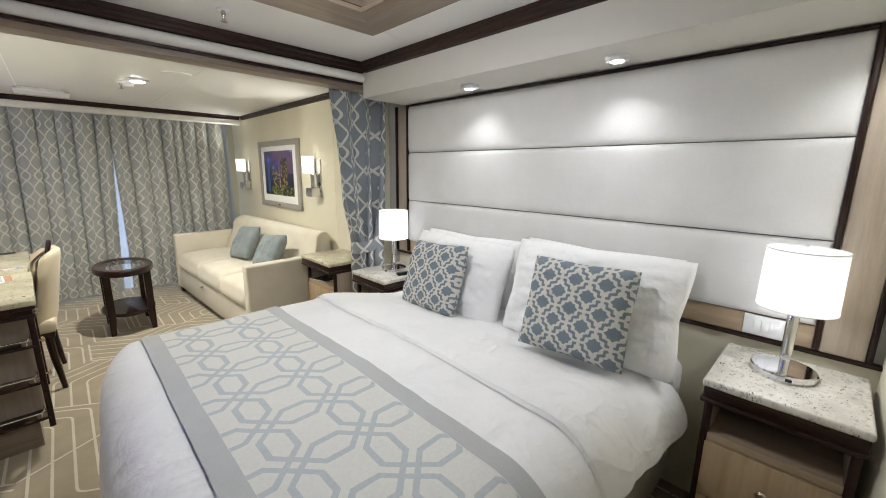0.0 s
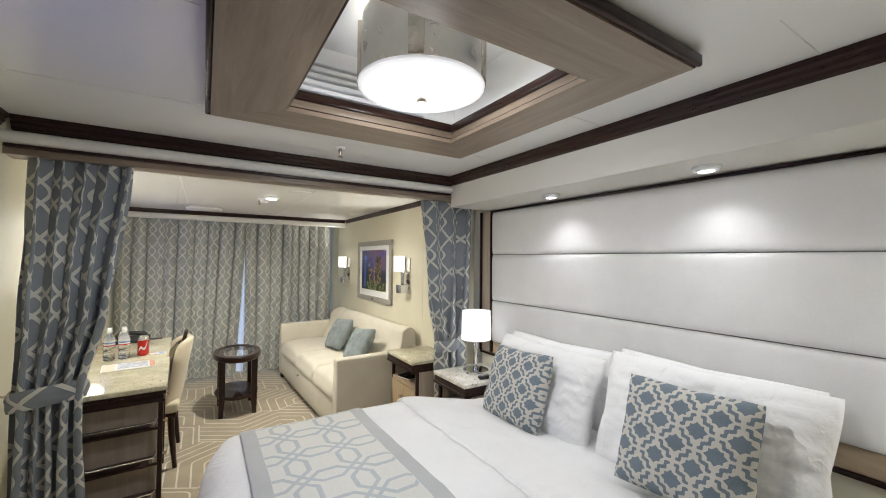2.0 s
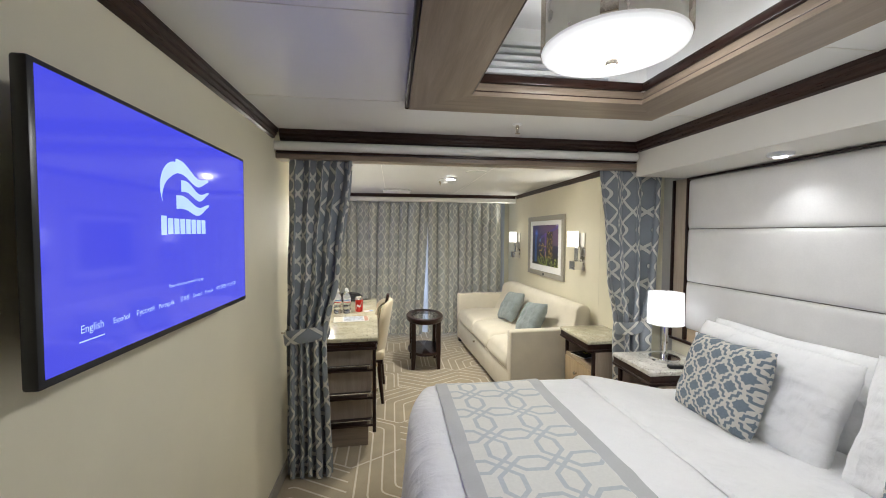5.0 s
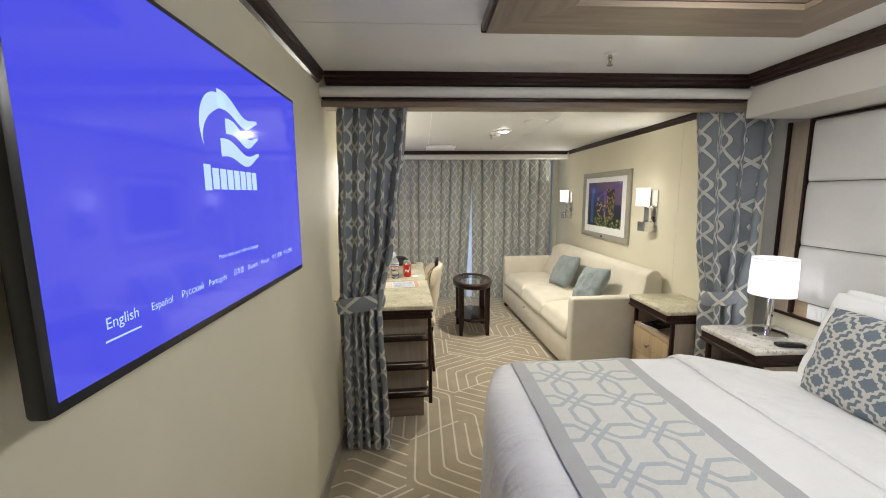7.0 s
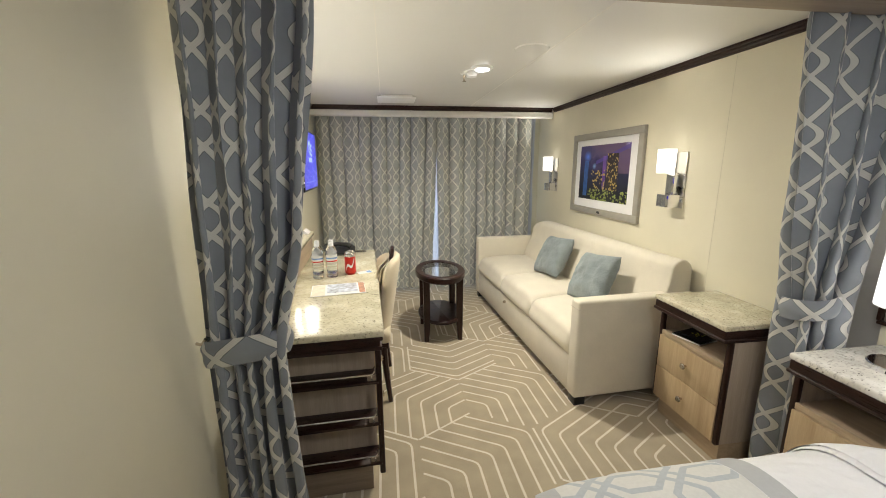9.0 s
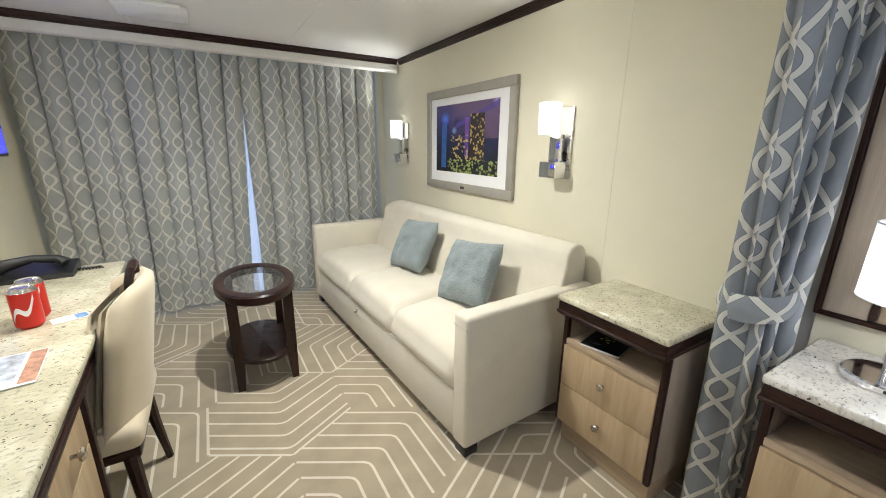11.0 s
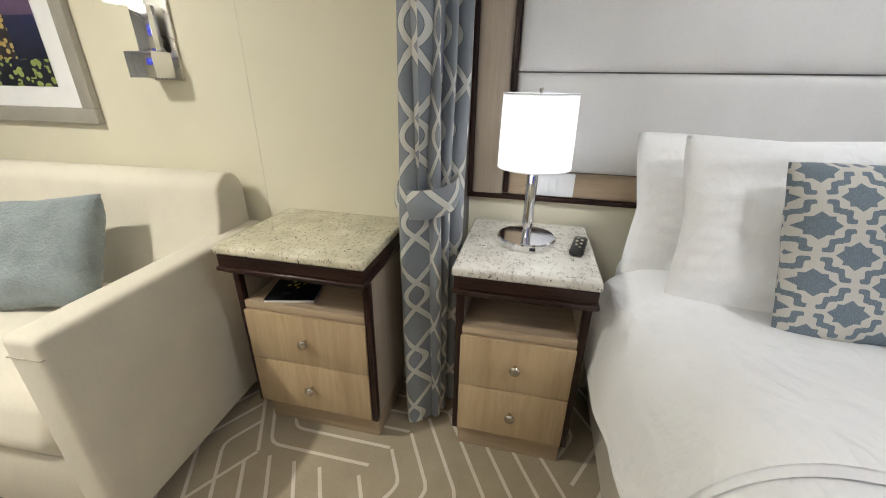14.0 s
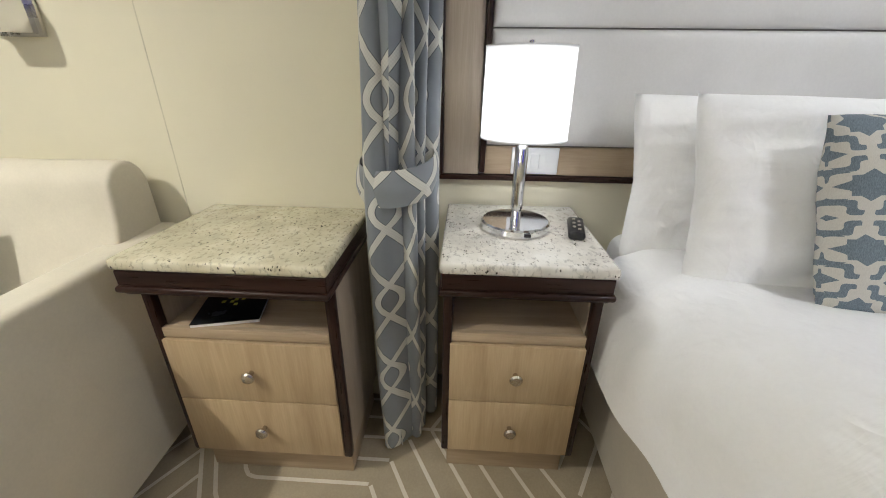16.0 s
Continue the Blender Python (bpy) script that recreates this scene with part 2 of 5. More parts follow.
SOFA = weave("cream_upholstery", (0.69, 0.64, 0.53), amount=0.05)
CHAIRCLOTH = weave("straw_leather", (0.62, 0.54, 0.39), 0.6, amount=0.05, strength=0.1)
PANEL = weave("pale_headboard_cloth", (0.70, 0.69, 0.68), amount=0.04, strength=0.2)
LINEN = weave("white_linen", (0.90, 0.90, 0.90), amount=0.025, strength=0.12, sheen=0.1)
_w = LINEN.node_tree
_n = _w.nodes.new("ShaderNodeTexNoise")
_n.inputs["Scale"].default_value, _n.inputs["Detail"].default_value, _n.inputs["Distortion"].default_value = 6.5, 5.0, 1.2
_c = _w.nodes.new("ShaderNodeTexCoord")
_b = _w.nodes.new("ShaderNodeBump")
_b.inputs["Strength"].default_value, _b.inputs["Distance"].default_value = 0.35, 0.022
_w.links.new(_c.outputs["Object"], _n.inputs[0])
_w.links.new(_n.outputs[0], _b.inputs["Height"])
_old = _w.nodes["Principled BSDF"].inputs["Normal"].links[0].from_socket
_w.links.new(_old, _b.inputs["Normal"])
_w.links.new(_b.outputs[0], _w.nodes["Principled BSDF"].inputs["Normal"])
# creases: thin ridges where a stretched noise crosses its middle
_crease = Mat("crease_helper")
_crease.t, _crease.b, _crease.bumped = _w, _w.nodes["Principled BSDF"], _b.outputs[0]
_k = _crease.noise(3.2, 3, 0.5, (1.0, 1.7, 1.3), distort=0.5)
_ridge = (((_k - 0.5).abs() * -7.0) + 1.0).max(0.0)
_crease.bump(_ridge * _crease.noise(2.1, 2), 0.55, 0.016)
_k2 = _crease.noise(7.5, 3, 0.5, (0.7, 1.6, 1.0), distort=0.8)
_crease.bump((((_k2 - 0.5).abs() * -6.0) + 1.0).max(0.0) * _crease.noise(3.0, 2), 0.4, 0.007)
bpy.data.materials.remove(_crease.m)
BEDBASE = weave("beige_bed_base", (0.50, 0.45, 0.36), amount=0.06)
TEAL = weave("teal_cushion_cloth", (0.225, 0.262, 0.268), amount=0.2, scale=500, strength=0.5)
_net = Mat("net_helper")
_net.t, _net.b = TEAL.node_tree, TEAL.node_tree.nodes["Principled BSDF"]
_net.bumped = _net.b.inputs["Normal"].links[0].from_socket
_net.bump(_net.voronoi(95, (1, 1, 1.5)), 0.7, 0.004)
bpy.data.materials.remove(_net.m)
CARPET = weave("tan_carpet", (0.39, 0.325, 0.225), 0.95, 700, 0.12, 0.6, 0.35)
CARPET_LINE = weave("cream_carpet_pile", (0.70, 0.65, 0.56), 0.95, 700, 0.08, 0.6, 0.35)
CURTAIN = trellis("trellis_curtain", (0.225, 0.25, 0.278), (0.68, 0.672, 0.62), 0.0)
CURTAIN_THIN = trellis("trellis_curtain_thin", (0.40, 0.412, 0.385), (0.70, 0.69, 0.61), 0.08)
CUSHION = quatrefoil("star_cushion_cloth", (0.175, 0.22, 0.26), (0.63, 0.61, 0.56))
RUNNER = octagons("runner_cloth", (0.54, 0.58, 0.595), (0.76, 0.755, 0.71))
RUNNER_EDGE = weave("runner_border_cloth", (0.50, 0.51, 0.51), amount=0.05)
ART = art("night_picture")
GREYFRAME = plain("grey_frame", (0.36, 0.34, 0.29), 0.45, amount=0.06)
MAT_BOARD = plain("mat_board", (0.85, 0.85, 0.85), 0.7, amount=0.02)
SCREEN = glow("screen_blue", (0.062, 0.07, 0.68), 1.0, (0.005, 0.005, 0.01))
SCREEN_WHITE = glow("screen_pale", (0.42, 0.60, 1.0), 1.0, (0.1, 0.1, 0.1))
for _m in (SCREEN, SCREEN_WHITE):
    _m.node_tree.nodes["Principled BSDF"].inputs["Roughness"].default_value = 0.08
_d = Mat("drum_diffuser", (0.8, 0.8, 0.8), 0.35)
_d.b.inputs["Emission Color"].default_value = (*NEUTRAL, 1)
_dx, _dy, _dz = _d.axes()
_spread = ((_dx * _dx + _dy * _dy) * -28.0 + 1.0).max(0.3) * GLOW_DRUM
_d.t.links.new(_spread.out, _d.b.inputs["Emission Strength"])
DRUM_GLASS = _d.m
_s = Mat("lamp_shade", (0.86, 0.86, 0.86), 0.7)
_s.b.inputs["Emission Color"].default_value = (*NEUTRAL, 1)
_s.b.inputs["Emission Strength"].default_value = GLOW_SHADE
SHADE = _s.translucent(0.6, (0.86, 0.86, 0.86)).m
SCONCE_GLASS = glow("sconce_glass", WARM, GLOW_SCONCE)
TUBE = glow("tube_glass", WARM, GLOW_TUBE)
LED = glow("downlight_glass", NEUTRAL, 5.0)
_g = Mat("clear_glass", (1, 1, 1), 0.02, Transmission_Weight=1.0, IOR=1.45)
GLASS = _g.m
_p = Mat("bottle_plastic", (0.95, 0.97, 1.0), 0.06, Transmission_Weight=1.0, IOR=1.2)
PET = _p.m
MIRROR = Mat("mirror_silver", (0.92, 0.92, 0.92), 0.02, 1.0).m
RED = plain("red_can_paint", (0.60, 0.03, 0.02), 0.3, 0.3, amount=0.05)
BLUE_INK = plain("blue_ink", (0.16, 0.30, 0.55), 0.5, amount=0.5, scale=60)
ORANGE_INK = plain("orange_ink", (0.5, 0.26, 0.17), 0.5, amount=0.4, scale=60)
PHOTO_INK = plain("photo_ink", (0.48, 0.52, 0.60), 0.4, amount=0.55, scale=38)
CREAM_INK = plain("cream_ink", (0.72, 0.66, 0.55), 0.4, amount=0.15, scale=30)
SEAM = plain("wall_joint", (0.64, 0.60, 0.47), 0.6)
CHAMPAGNE = plain("champagne_frame", (0.50, 0.47, 0.40), 0.4, 0.4, amount=0.05)
YELLOW_INK = plain("yellow_ink", (0.55, 0.5, 0.05), 0.5)
PAPER = plain("paper", (0.80, 0.80, 0.80), 0.4, amount=0.04)
COVER = plain("black_cover", (0.015, 0.017, 0.02), 0.25, amount=0.4)
SEAMCLOTH = plain("seam_cloth", (0.16, 0.15, 0.14), 0.8)


# ---- mesh helpers ----
def box(x0, x1, y0, y1, z0, z1, bev=0.0, seg=2, bm=None):
    own = bmesh.new()
    bmesh.ops.create_cube(own, size=1.0)
    bmesh.ops.transform(own, matrix=Matrix.Translation(((x0 + x1) / 2, (y0 + y1) / 2, (z0 + z1) / 2)) @ Matrix.Diagonal((x1 - x0, y1 - y0, z1 - z0, 1)), verts=own.verts)
    if bev:
        bmesh.ops.bevel(own, geom=own.edges[:], offset=min(bev, 0.49 * min(x1 - x0, y1 - y0, z1 - z0)), segments=seg, profile=0.5, affect="EDGES")
    return merged(bm, own)


def merged(bm, own):
    if bm is None:
        return own
    tmp = bpy.data.meshes.new("tmp")
    own.to_mesh(tmp)
    own.free()
    bm.from_mesh(tmp)
    bpy.data.meshes.remove(tmp)
    return bm


def lathe(profile, cx=0.0, cy=0.0, seg=32, sx=1.0, sy=1.0, bm=None):
    """Turns (radius, z) pairs about an upright axis."""
    own = bmesh.new()
    rings = []
    for r, z in profile:
        if r <= 1e-6:
            rings.append([own.verts.new((cx, cy, z))])
        else:
            rings.append([own.verts.new((cx + sx * r * math.cos(2 * math.pi * i / seg), cy + sy * r * math.sin(2 * math.pi * i / seg), z)) for i in range(seg)])
    for a, b in zip(rings, rings[1:]):
        for i in range(seg):
            j = (i + 1) % seg
            if len(a) == 1 and len(b) > 1:
                own.faces.new((a[0], b[j], b[i]))
            elif len(b) == 1 and len(a) > 1:
                own.faces.new((a[i], a[j], b[0]))
            elif len(a) > 1:
                own.faces.new((a[i], a[j], b[j], b[i]))
    bmesh.ops.recalc_face_normals(own, faces=own.faces)
    return merged(bm, own)


def tube(points, r, seg=10, bm=None):
    """A round bar along points."""
    own = bmesh.new()
    pts = [Vector(p) for p in points]
    rings = []
    for i, p in enumerate(pts):
        d = (pts[min(i + 1, len(pts) - 1)] - pts[max(i - 1, 0)]).normalized()
        a = d.cross(Vector((0, 0, 1)))
        a = (a if a.length > 1e-3 else Vector((1, 0, 0))).normalized()
        b = d.cross(a)
        rr = r[i] if isinstance(r, (list, tuple)) else r
        rings.append([own.verts.new(p + rr * (a * math.cos(2 * math.pi * k / seg) + b * math.sin(2 * math.pi * k / seg))) for k in range(seg)])
    for a, b in zip(rings, rings[1:]):
        for k in range(seg):
            own.faces.new((a[k], a[(k + 1) % seg], b[(k + 1) % seg], b[k]))
    own.faces.new(rings[0][::-1])
    own.faces.new(rings[-1])
    bmesh.ops.recalc_face_normals(own, faces=own.faces)
    return merged(bm, own)


def extrude_profile(profile, along, a0, a1, bm=None, bev=0.0):
    """A closed profile swept along an axis: along x the profile is (y, z), along y it is (x, z), along z it is (x, y)."""
    own = bmesh.new()
    put = {"x": lambda p, a: (a, p[0], p[1]), "y": lambda p, a: (p[0], a, p[1]), "z": lambda p, a: (p[0], p[1], a)}[along]
    r0 = [own.verts.new(put(p, a0)) for p in profile]
    r1 = [own.verts.new(put(p, a1)) for p in profile]
    n = len(profile)
    for i in range(n):
        own.faces.new((r0[i], r0[(i + 1) % n], r1[(i + 1) % n], r1[i]))
    caps = [own.faces.new(r0[::-1]), own.faces.new(r1)]
    bmesh.ops.recalc_face_normals(own, faces=own.faces)
    if bev:
        bmesh.ops.bevel(own, geom=[e for f in caps for e in f.edges], offset=bev, segments=3, profile=0.5, affect="EDGES")
    return merged(bm, own)


def sheet(nu, nv, place, uv=None):
    """A grid of nu by nv cells; place(a, b) gives the point for a and b from 0 to 1, uv(a, b) its cloth coordinates."""
    bm = bmesh.new()
    vs = [[bm.verts.new(place(i / nu, j / nv)) for i in range(nu + 1)] for j in range(nv + 1)]
    layer = bm.loops.layers.uv.new("UVMap")
    for j in range(nv):
        for i in range(nu):
            f = bm.faces.new((vs[j][i], vs[j][i + 1], vs[j + 1][i + 1], vs[j + 1][i]))
            if uv:
                for lp, (a, b) in zip(f.loops, ((i, j), (i + 1, j), (i + 1, j + 1), (i, j + 1))):
                    lp[layer].uv = uv(a / nu, b / nv)
    return bm


def pillow_mesh(w, h, t, m, seed=0, n=26, crumple=0.012, pinch=0.06):
    """A stuffed pillow, w along y, h along z, t thick along x, laid by the pose m."""
    bm = bmesh.new()
    layer = bm.loops.layers.uv.new("UVMap")
    for side in (1, -1):
        vs = []
        for j in range(n + 1):
            row = []
            for i in range(n + 1):
                u, v = 2 * i / n - 1, 2 * j / n - 1
                puff = (max(0.0, 1 - abs(u) ** 3.2) * max(0.0, 1 - abs(v) ** 3.2)) ** 0.5
                k = 1 - pinch * (1 - abs(u * v)) * (abs(u) ** 8 + abs(v) ** 8) * 0.6 - 0.02 * abs(u * v) ** 7
                q = Vector((u * 3.1 + seed * 7.3, v * 3.1, side * 2.0 + seed))
                cr = (noise.noise(q) + 0.5 * noise.noise(q * 2.7) + 0.35 * (0.5 - abs(noise.noise(Vector((q.x * 1.7, q.y * 3.6, q.z)))))) * crumple * puff
                for su in (-1, 1):
                    for sv in (-1, 1):
                        du, dv = 1 - su * u, 1 - sv * v
                        r = math.hypot(du, dv)
                        cr += crumple * 0.42 * math.sin(math.atan2(dv, du) * 9 + seed * 1.7 + su + 2 * sv) * r * math.exp(-2.4 * r) * puff ** 0.5
                p = Vector((side * (t / 2 * puff) + cr, u * w / 2 * k, v * h / 2 * k + cr * 0.4))
                row.append(bm.verts.new(m @ p))
            vs.append(row)
        for j in range(n):
            for i in range(n):
                q = (vs[j][i], vs[j][i + 1], vs[j + 1][i + 1], vs[j + 1][i])
                f = bm.faces.new(q if side > 0 else q[::-1])
                for lp in f.loops:
                    loc = m.inverted() @ lp.vert.co
                    lp[layer].uv = (loc.y, loc.z)
    bmesh.ops.remove_doubles(bm, verts=bm.verts, dist=0.0008)
    return bm


def chain(ob):
    m = ob.matrix_basis.copy()
    while ob.parent:
        ob = ob.parent
        m = ob.matrix_basis @ m
    return m


def part(name, bm, material, parent=None, label="", smooth=True, sharp=35):
    """Links a bmesh, drawn in world places, as one mesh under a thing or a part."""
    if parent is not None:
        bmesh.ops.transform(bm, matrix=chain(parent).inverted(), verts=bm.verts)
    me = bpy.data.meshes.new(name)
    bm.to_mesh(me)
    bm.free()
    me.materials.append(material)
    if smooth:
        me.polygons.foreach_set("use_smooth", [True] * len(me.polygons))
        me.set_sharp_from_angle(angle=radians(sharp))
    ob = new(name, me)
    if parent is not None:
        ob.parent = parent
    return tagged(ob, label)


def thing(name, label, category, at, group="", rz=0.0):
    ob = new(name)
    ob.empty_display_size = 0.1
    ob.matrix_basis = pose(*at, 0, 0, rz)
    return tagged(ob, label, category, group)


def structure(name, bm, material, label, category, smooth=False):
    return tagged(part(name, bm, material, None, "", smooth), label, category, "", "structure")


def lamp(kind, name, at, watts, color, parent=None, size=0.05, target=None, spot=100.0, blend=0.6):
    data = bpy.data.lights.new(name, kind)
    data.energy, data.color = watts, color
    data.shadow_soft_size = size
    if kind == "SPOT":
        data.spot_size, data.spot_blend = radians(spot), blend
    ob = new(name, data)
    m = look(at, target) if target else pose(*at)
    if parent is not None:
        ob.parent = parent
        m = chain(parent).inverted() @ m
    ob.matrix_basis = m
    return ob


# ---- the plan ----
XL, XR, XH = -0.905, 1.475, 1.60     # left wall, living-room wall, headboard wall
YS, YJ, YW = -0.54, 2.06, 5.25      # wall by the bed, jog behind the curtain, window wall
ZB, ZL = 2.018, 1.983                # ceilings of the bedroom and the living room
YB0, YB1 = 1.84, 1.96               # the beam between the two
SKEW, SKEW_Y = 2.8, 2.15            # the living room's left wall turns a little from here on
HALL = 0.35                         # the hall's wall, beside the bed's near end



def skewed(ob):
    """Turns a thing along with the living room's left wall."""
    ob.matrix_basis = pose(XL, SKEW_Y, 0, 0, 0, SKEW) @ pose(-XL, -SKEW_Y, 0) @ ob.matrix_basis
    return ob


# ---- structure ----
_fl = box(XL - 0.1, XH + 0.1, YS - 0.1, SKEW_Y, -0.12, 0.0)
box(XL - 0.3, XH + 0.1, SKEW_Y, YW + 0.6, -0.12, 0.0, bm=_fl)
box(XL - 0.1, HALL + 0.1, -2.8, YS - 0.1, -0.12, 0.0, bm=_fl)
structure("floor", _fl, CARPET, "tan carpet with a cream line pattern", "floor")
structure("wall_west", box(XL - 0.1, XL, -2.7, SKEW_Y, 0, 2.45), WALL, "cream painted wall behind the television", "wall")
skewed(structure("wall_west_living", box(XL - 0.1, XL, SKEW_Y, YW + 0.15, 0, 2.45), WALL, "cream painted wall behind the desk", "wall"))
structure("wall_east_bedroom", box(XH, XH + 0.1, YS - 0.1, YJ, 0, 2.45), WALL_GREY, "grey wall behind the headboard", "wall")
structure("wall_east_living", box(XR, XR + 0.28, YJ, YW + 0.1, 0, 2.45), WALL, "cream painted wall above the sofa", "wall")
structure("wall_south", box(HALL, XH, YS - 0.1, YS, 0, 2.45), WALL, "cream wall beside the nightstand", "wall")
structure("wall_hall", box(HALL, HALL + 0.1, -2.7, YS - 0.1, 0, 2.45), WALL, "cream hall wall", "wall")
structure("wall_hall_end", box(XL, HALL, -2.8, -2.7, 0, 2.45), WALL, "cream hall end wall", "wall")
bm = box(XL - 0.25, -0.72, YW, YW + 0.1, 0, ZL)
box(1.25, XR, YW, YW + 0.1, 0, ZL, bm=bm)
box(-0.72, 1.25, YW, YW + 0.1, 1.95, 2.45, bm=bm)
structure("wall_north", bm, WALL, "wall round the balcony door", "wall")
wf = thing("window_1", "glazed balcony door behind the closed curtains", "window", (0.26, YW + 0.05, 0))
wf["kind"] = "structure"
for x in (-0.70, 0.24, 1.21):
    part("window_frame", box(x, x + 0.05, YW + 0.02, YW + 0.08, 0, 1.93, 0.004), WHITE_TRIM, wf)
for x0, x1 in ((-0.65, 0.24), (0.29, 1.21)):
    pn = part("pane", box(x0, x1, YW + 0.045, YW + 0.055, 0.03, 1.92), GLASS, wf)
    pn.visible_shadow = False

sky_light = bpy.data.lights.new("window_daylight", "AREA")
sky_light.shape, sky_light.size, sky_light.size_y, sky_light.energy, sky_light.color = "RECTANGLE", 1.95, 1.85, 22.0, (0.72, 0.82, 1.0)
new("window_daylight", sky_light).matrix_basis = look((0.26, YW + 0.25, 0.97), (0.26, 0.0, 0.97))

# bedroom ceiling with an opening for the recess
TX0, TX1, TY0, TY1 = 0.04, 0.735, 0.32, 1.06
CX0, CX1, CY0, CY1 = TX0 - 0.05, TX1 + 0.05, TY0 - 0.05, TY1 + 0.05
bm = box(XL, CX0, -2.7, YB0, ZB, ZB + 0.05)
box(CX1, XH, -2.7, YB0, ZB, ZB + 0.05, bm=bm)
box(CX0, CX1, -2.7, CY0, ZB, ZB + 0.05, bm=bm)
box(CX0, CX1, CY1, YB0, ZB, ZB + 0.05, bm=bm)
for x0, x1, y0, y1 in ((TX0 - 0.09, TX0 - 0.05, TY0 - 0.09, TY1 + 0.09), (TX1 + 0.05, TX1 + 0.09, TY0 - 0.09, TY1 + 0.09), (TX0 - 0.05, TX1 + 0.05, TY0 - 0.09, TY0 - 0.05), (TX0 - 0.05, TX1 + 0.05, TY1 + 0.05, TY1 + 0.09)):
    box(x0, x1, y0, y1, ZB + 0.05, ZB + 0.27, bm=bm)
box(TX0 - 0.05, TX1 + 0.05, TY0 - 0.05, TY1 + 0.05, ZB + 0.25, ZB + 0.29, bm=bm)
structure("ceiling_bedroom", bm, CEIL, "glossy white panelled ceiling with a recess", "ceiling")
structure("ceiling_living", box(XL - 0.2, XR, YB1, YW, ZL, ZL + 0.05), CEIL, "glossy white panelled ceiling", "ceiling")
seams = bmesh.new()
for y in (-0.05, 0.62, 1.29):
    box(0.93, 1.24, y, y + 0.003, ZB - 0.0015, ZB + 0.001, bm=seams)
    box(XL, -0.22, y, y + 0.003, ZB - 0.0015, ZB + 0.001, bm=seams)
for x in (-0.35, 0.55):
    box(x, x + 0.003, YB1, 4.80, ZL - 0.0015, ZL + 0.001, bm=seams)
structure("ceiling_seams", seams, WHITE_TRIM, "fine joints between ceiling panels", "trim")
structure("wall_seam", box(XR - 0.001, XR, 2.659, 2.661, 0.0, 1.93), SEAM, "fine joint between wall panels", "trim")

# the beam
bm = extrude_profile([(YB0, 1.895), (YB0, ZB + 0.05), (YB1, ZB + 0.05), (YB1, 1.895)], "x", XL, XR)
structure("beam", bm, WALL, "beam between bedroom and living room", "beam")
structure("lintel", box(XL, XR, YB0 + 0.02, YB1 + 0.004, 1.866, 1.895, 0.003), WALNUTX, "greyed wood lining under the beam", "trim")


def crown(a, b, face, z1, along, side, h=0.056, d=0.032):
    """Dark stepped moulding under a ceiling; face is the wall's place, side the way it stands out."""
    p = [(face, z1), (face + side * d, z1), (face + side * d, z1 - h * 0.30), (face + side * d * 0.72, z1 - h * 0.42), (face + side * d * 0.72, z1 - h * 0.62),
         (face + side * d * 0.45, z1 - h * 0.76), (face + side * d * 0.45, z1 - h * 0.9), (face, z1 - h)]
    return extrude_profile(p, along, a, b)


structure("crown_beam", crown(XL + 0.033, 1.24, YB0, ZB, "x", -1, 0.060, 0.034), DARK, "dark wood crown moulding on the beam", "moulding", True)
structure("crown_soffit", crown(YS, YB0 - 0.033, 1.24, ZB, "y", -1, 0.060, 0.034), DARKY, "dark wood crown moulding on the soffit", "moulding", True)
structure("crown_west", crown(-2.7, YB0 - 0.033, XL, ZB, "y", 1), DARKY, "dark wood crown moulding", "moulding", True)
structure("crown_living_east", crown(YB1, 4.85, XR, ZL, "y", -1, 0.043, 0.028), DARKY, "dark wood crown moulding", "moulding", True)
skewed(structure("crown_living_west", crown(YB1 + 0.02, 4.86, XL, ZL, "y", 1, 0.043, 0.028), DARKY, "dark wood crown moulding", "moulding", True))
structure("crown_pelmet", crown(XL - 0.14, XR - 0.03, 4.87, ZL, "x", -1, 0.043, 0.03), DARK, "dark wood crown moulding over the curtains", "moulding", True)
structure("pelmet", extrude_profile([(4.89, 1.880), (4.854, 1.880), (4.845, 1.889), (4.845, 1.925), (4.854, 1.938), (4.89, 1.938)], "x", XL - 0.135, XR - 0.03), WHITE_TRIM, "white curtain pelmet", "trim", True)
structure("pelmet_board", box(XL - 0.15, XR, 4.89, 4.91, 1.880, ZL), WHITE_TRIM, "white pelmet board", "trim")
arc = [(YB0, 1.958)] + [(YB0 - 0.03 * math.sin(math.pi * i / 8), 1.932 + 0.026 * math.cos(math.pi * i / 8)) for i in range(9)] + [(YB0, 1.906)]
structure("curtain_rail_cover", extrude_profile(arc, "x", XL + 0.005, 1.236), WHITE_TRIM, "rounded white curtain rail cover", "trim", True)
structure("rail_line", box(XL + 0.01, 1.236, YB0 - 0.008, YB0 + 0.02, 1.894, 1.905), DARK, "dark curtain track under the cover", "trim")

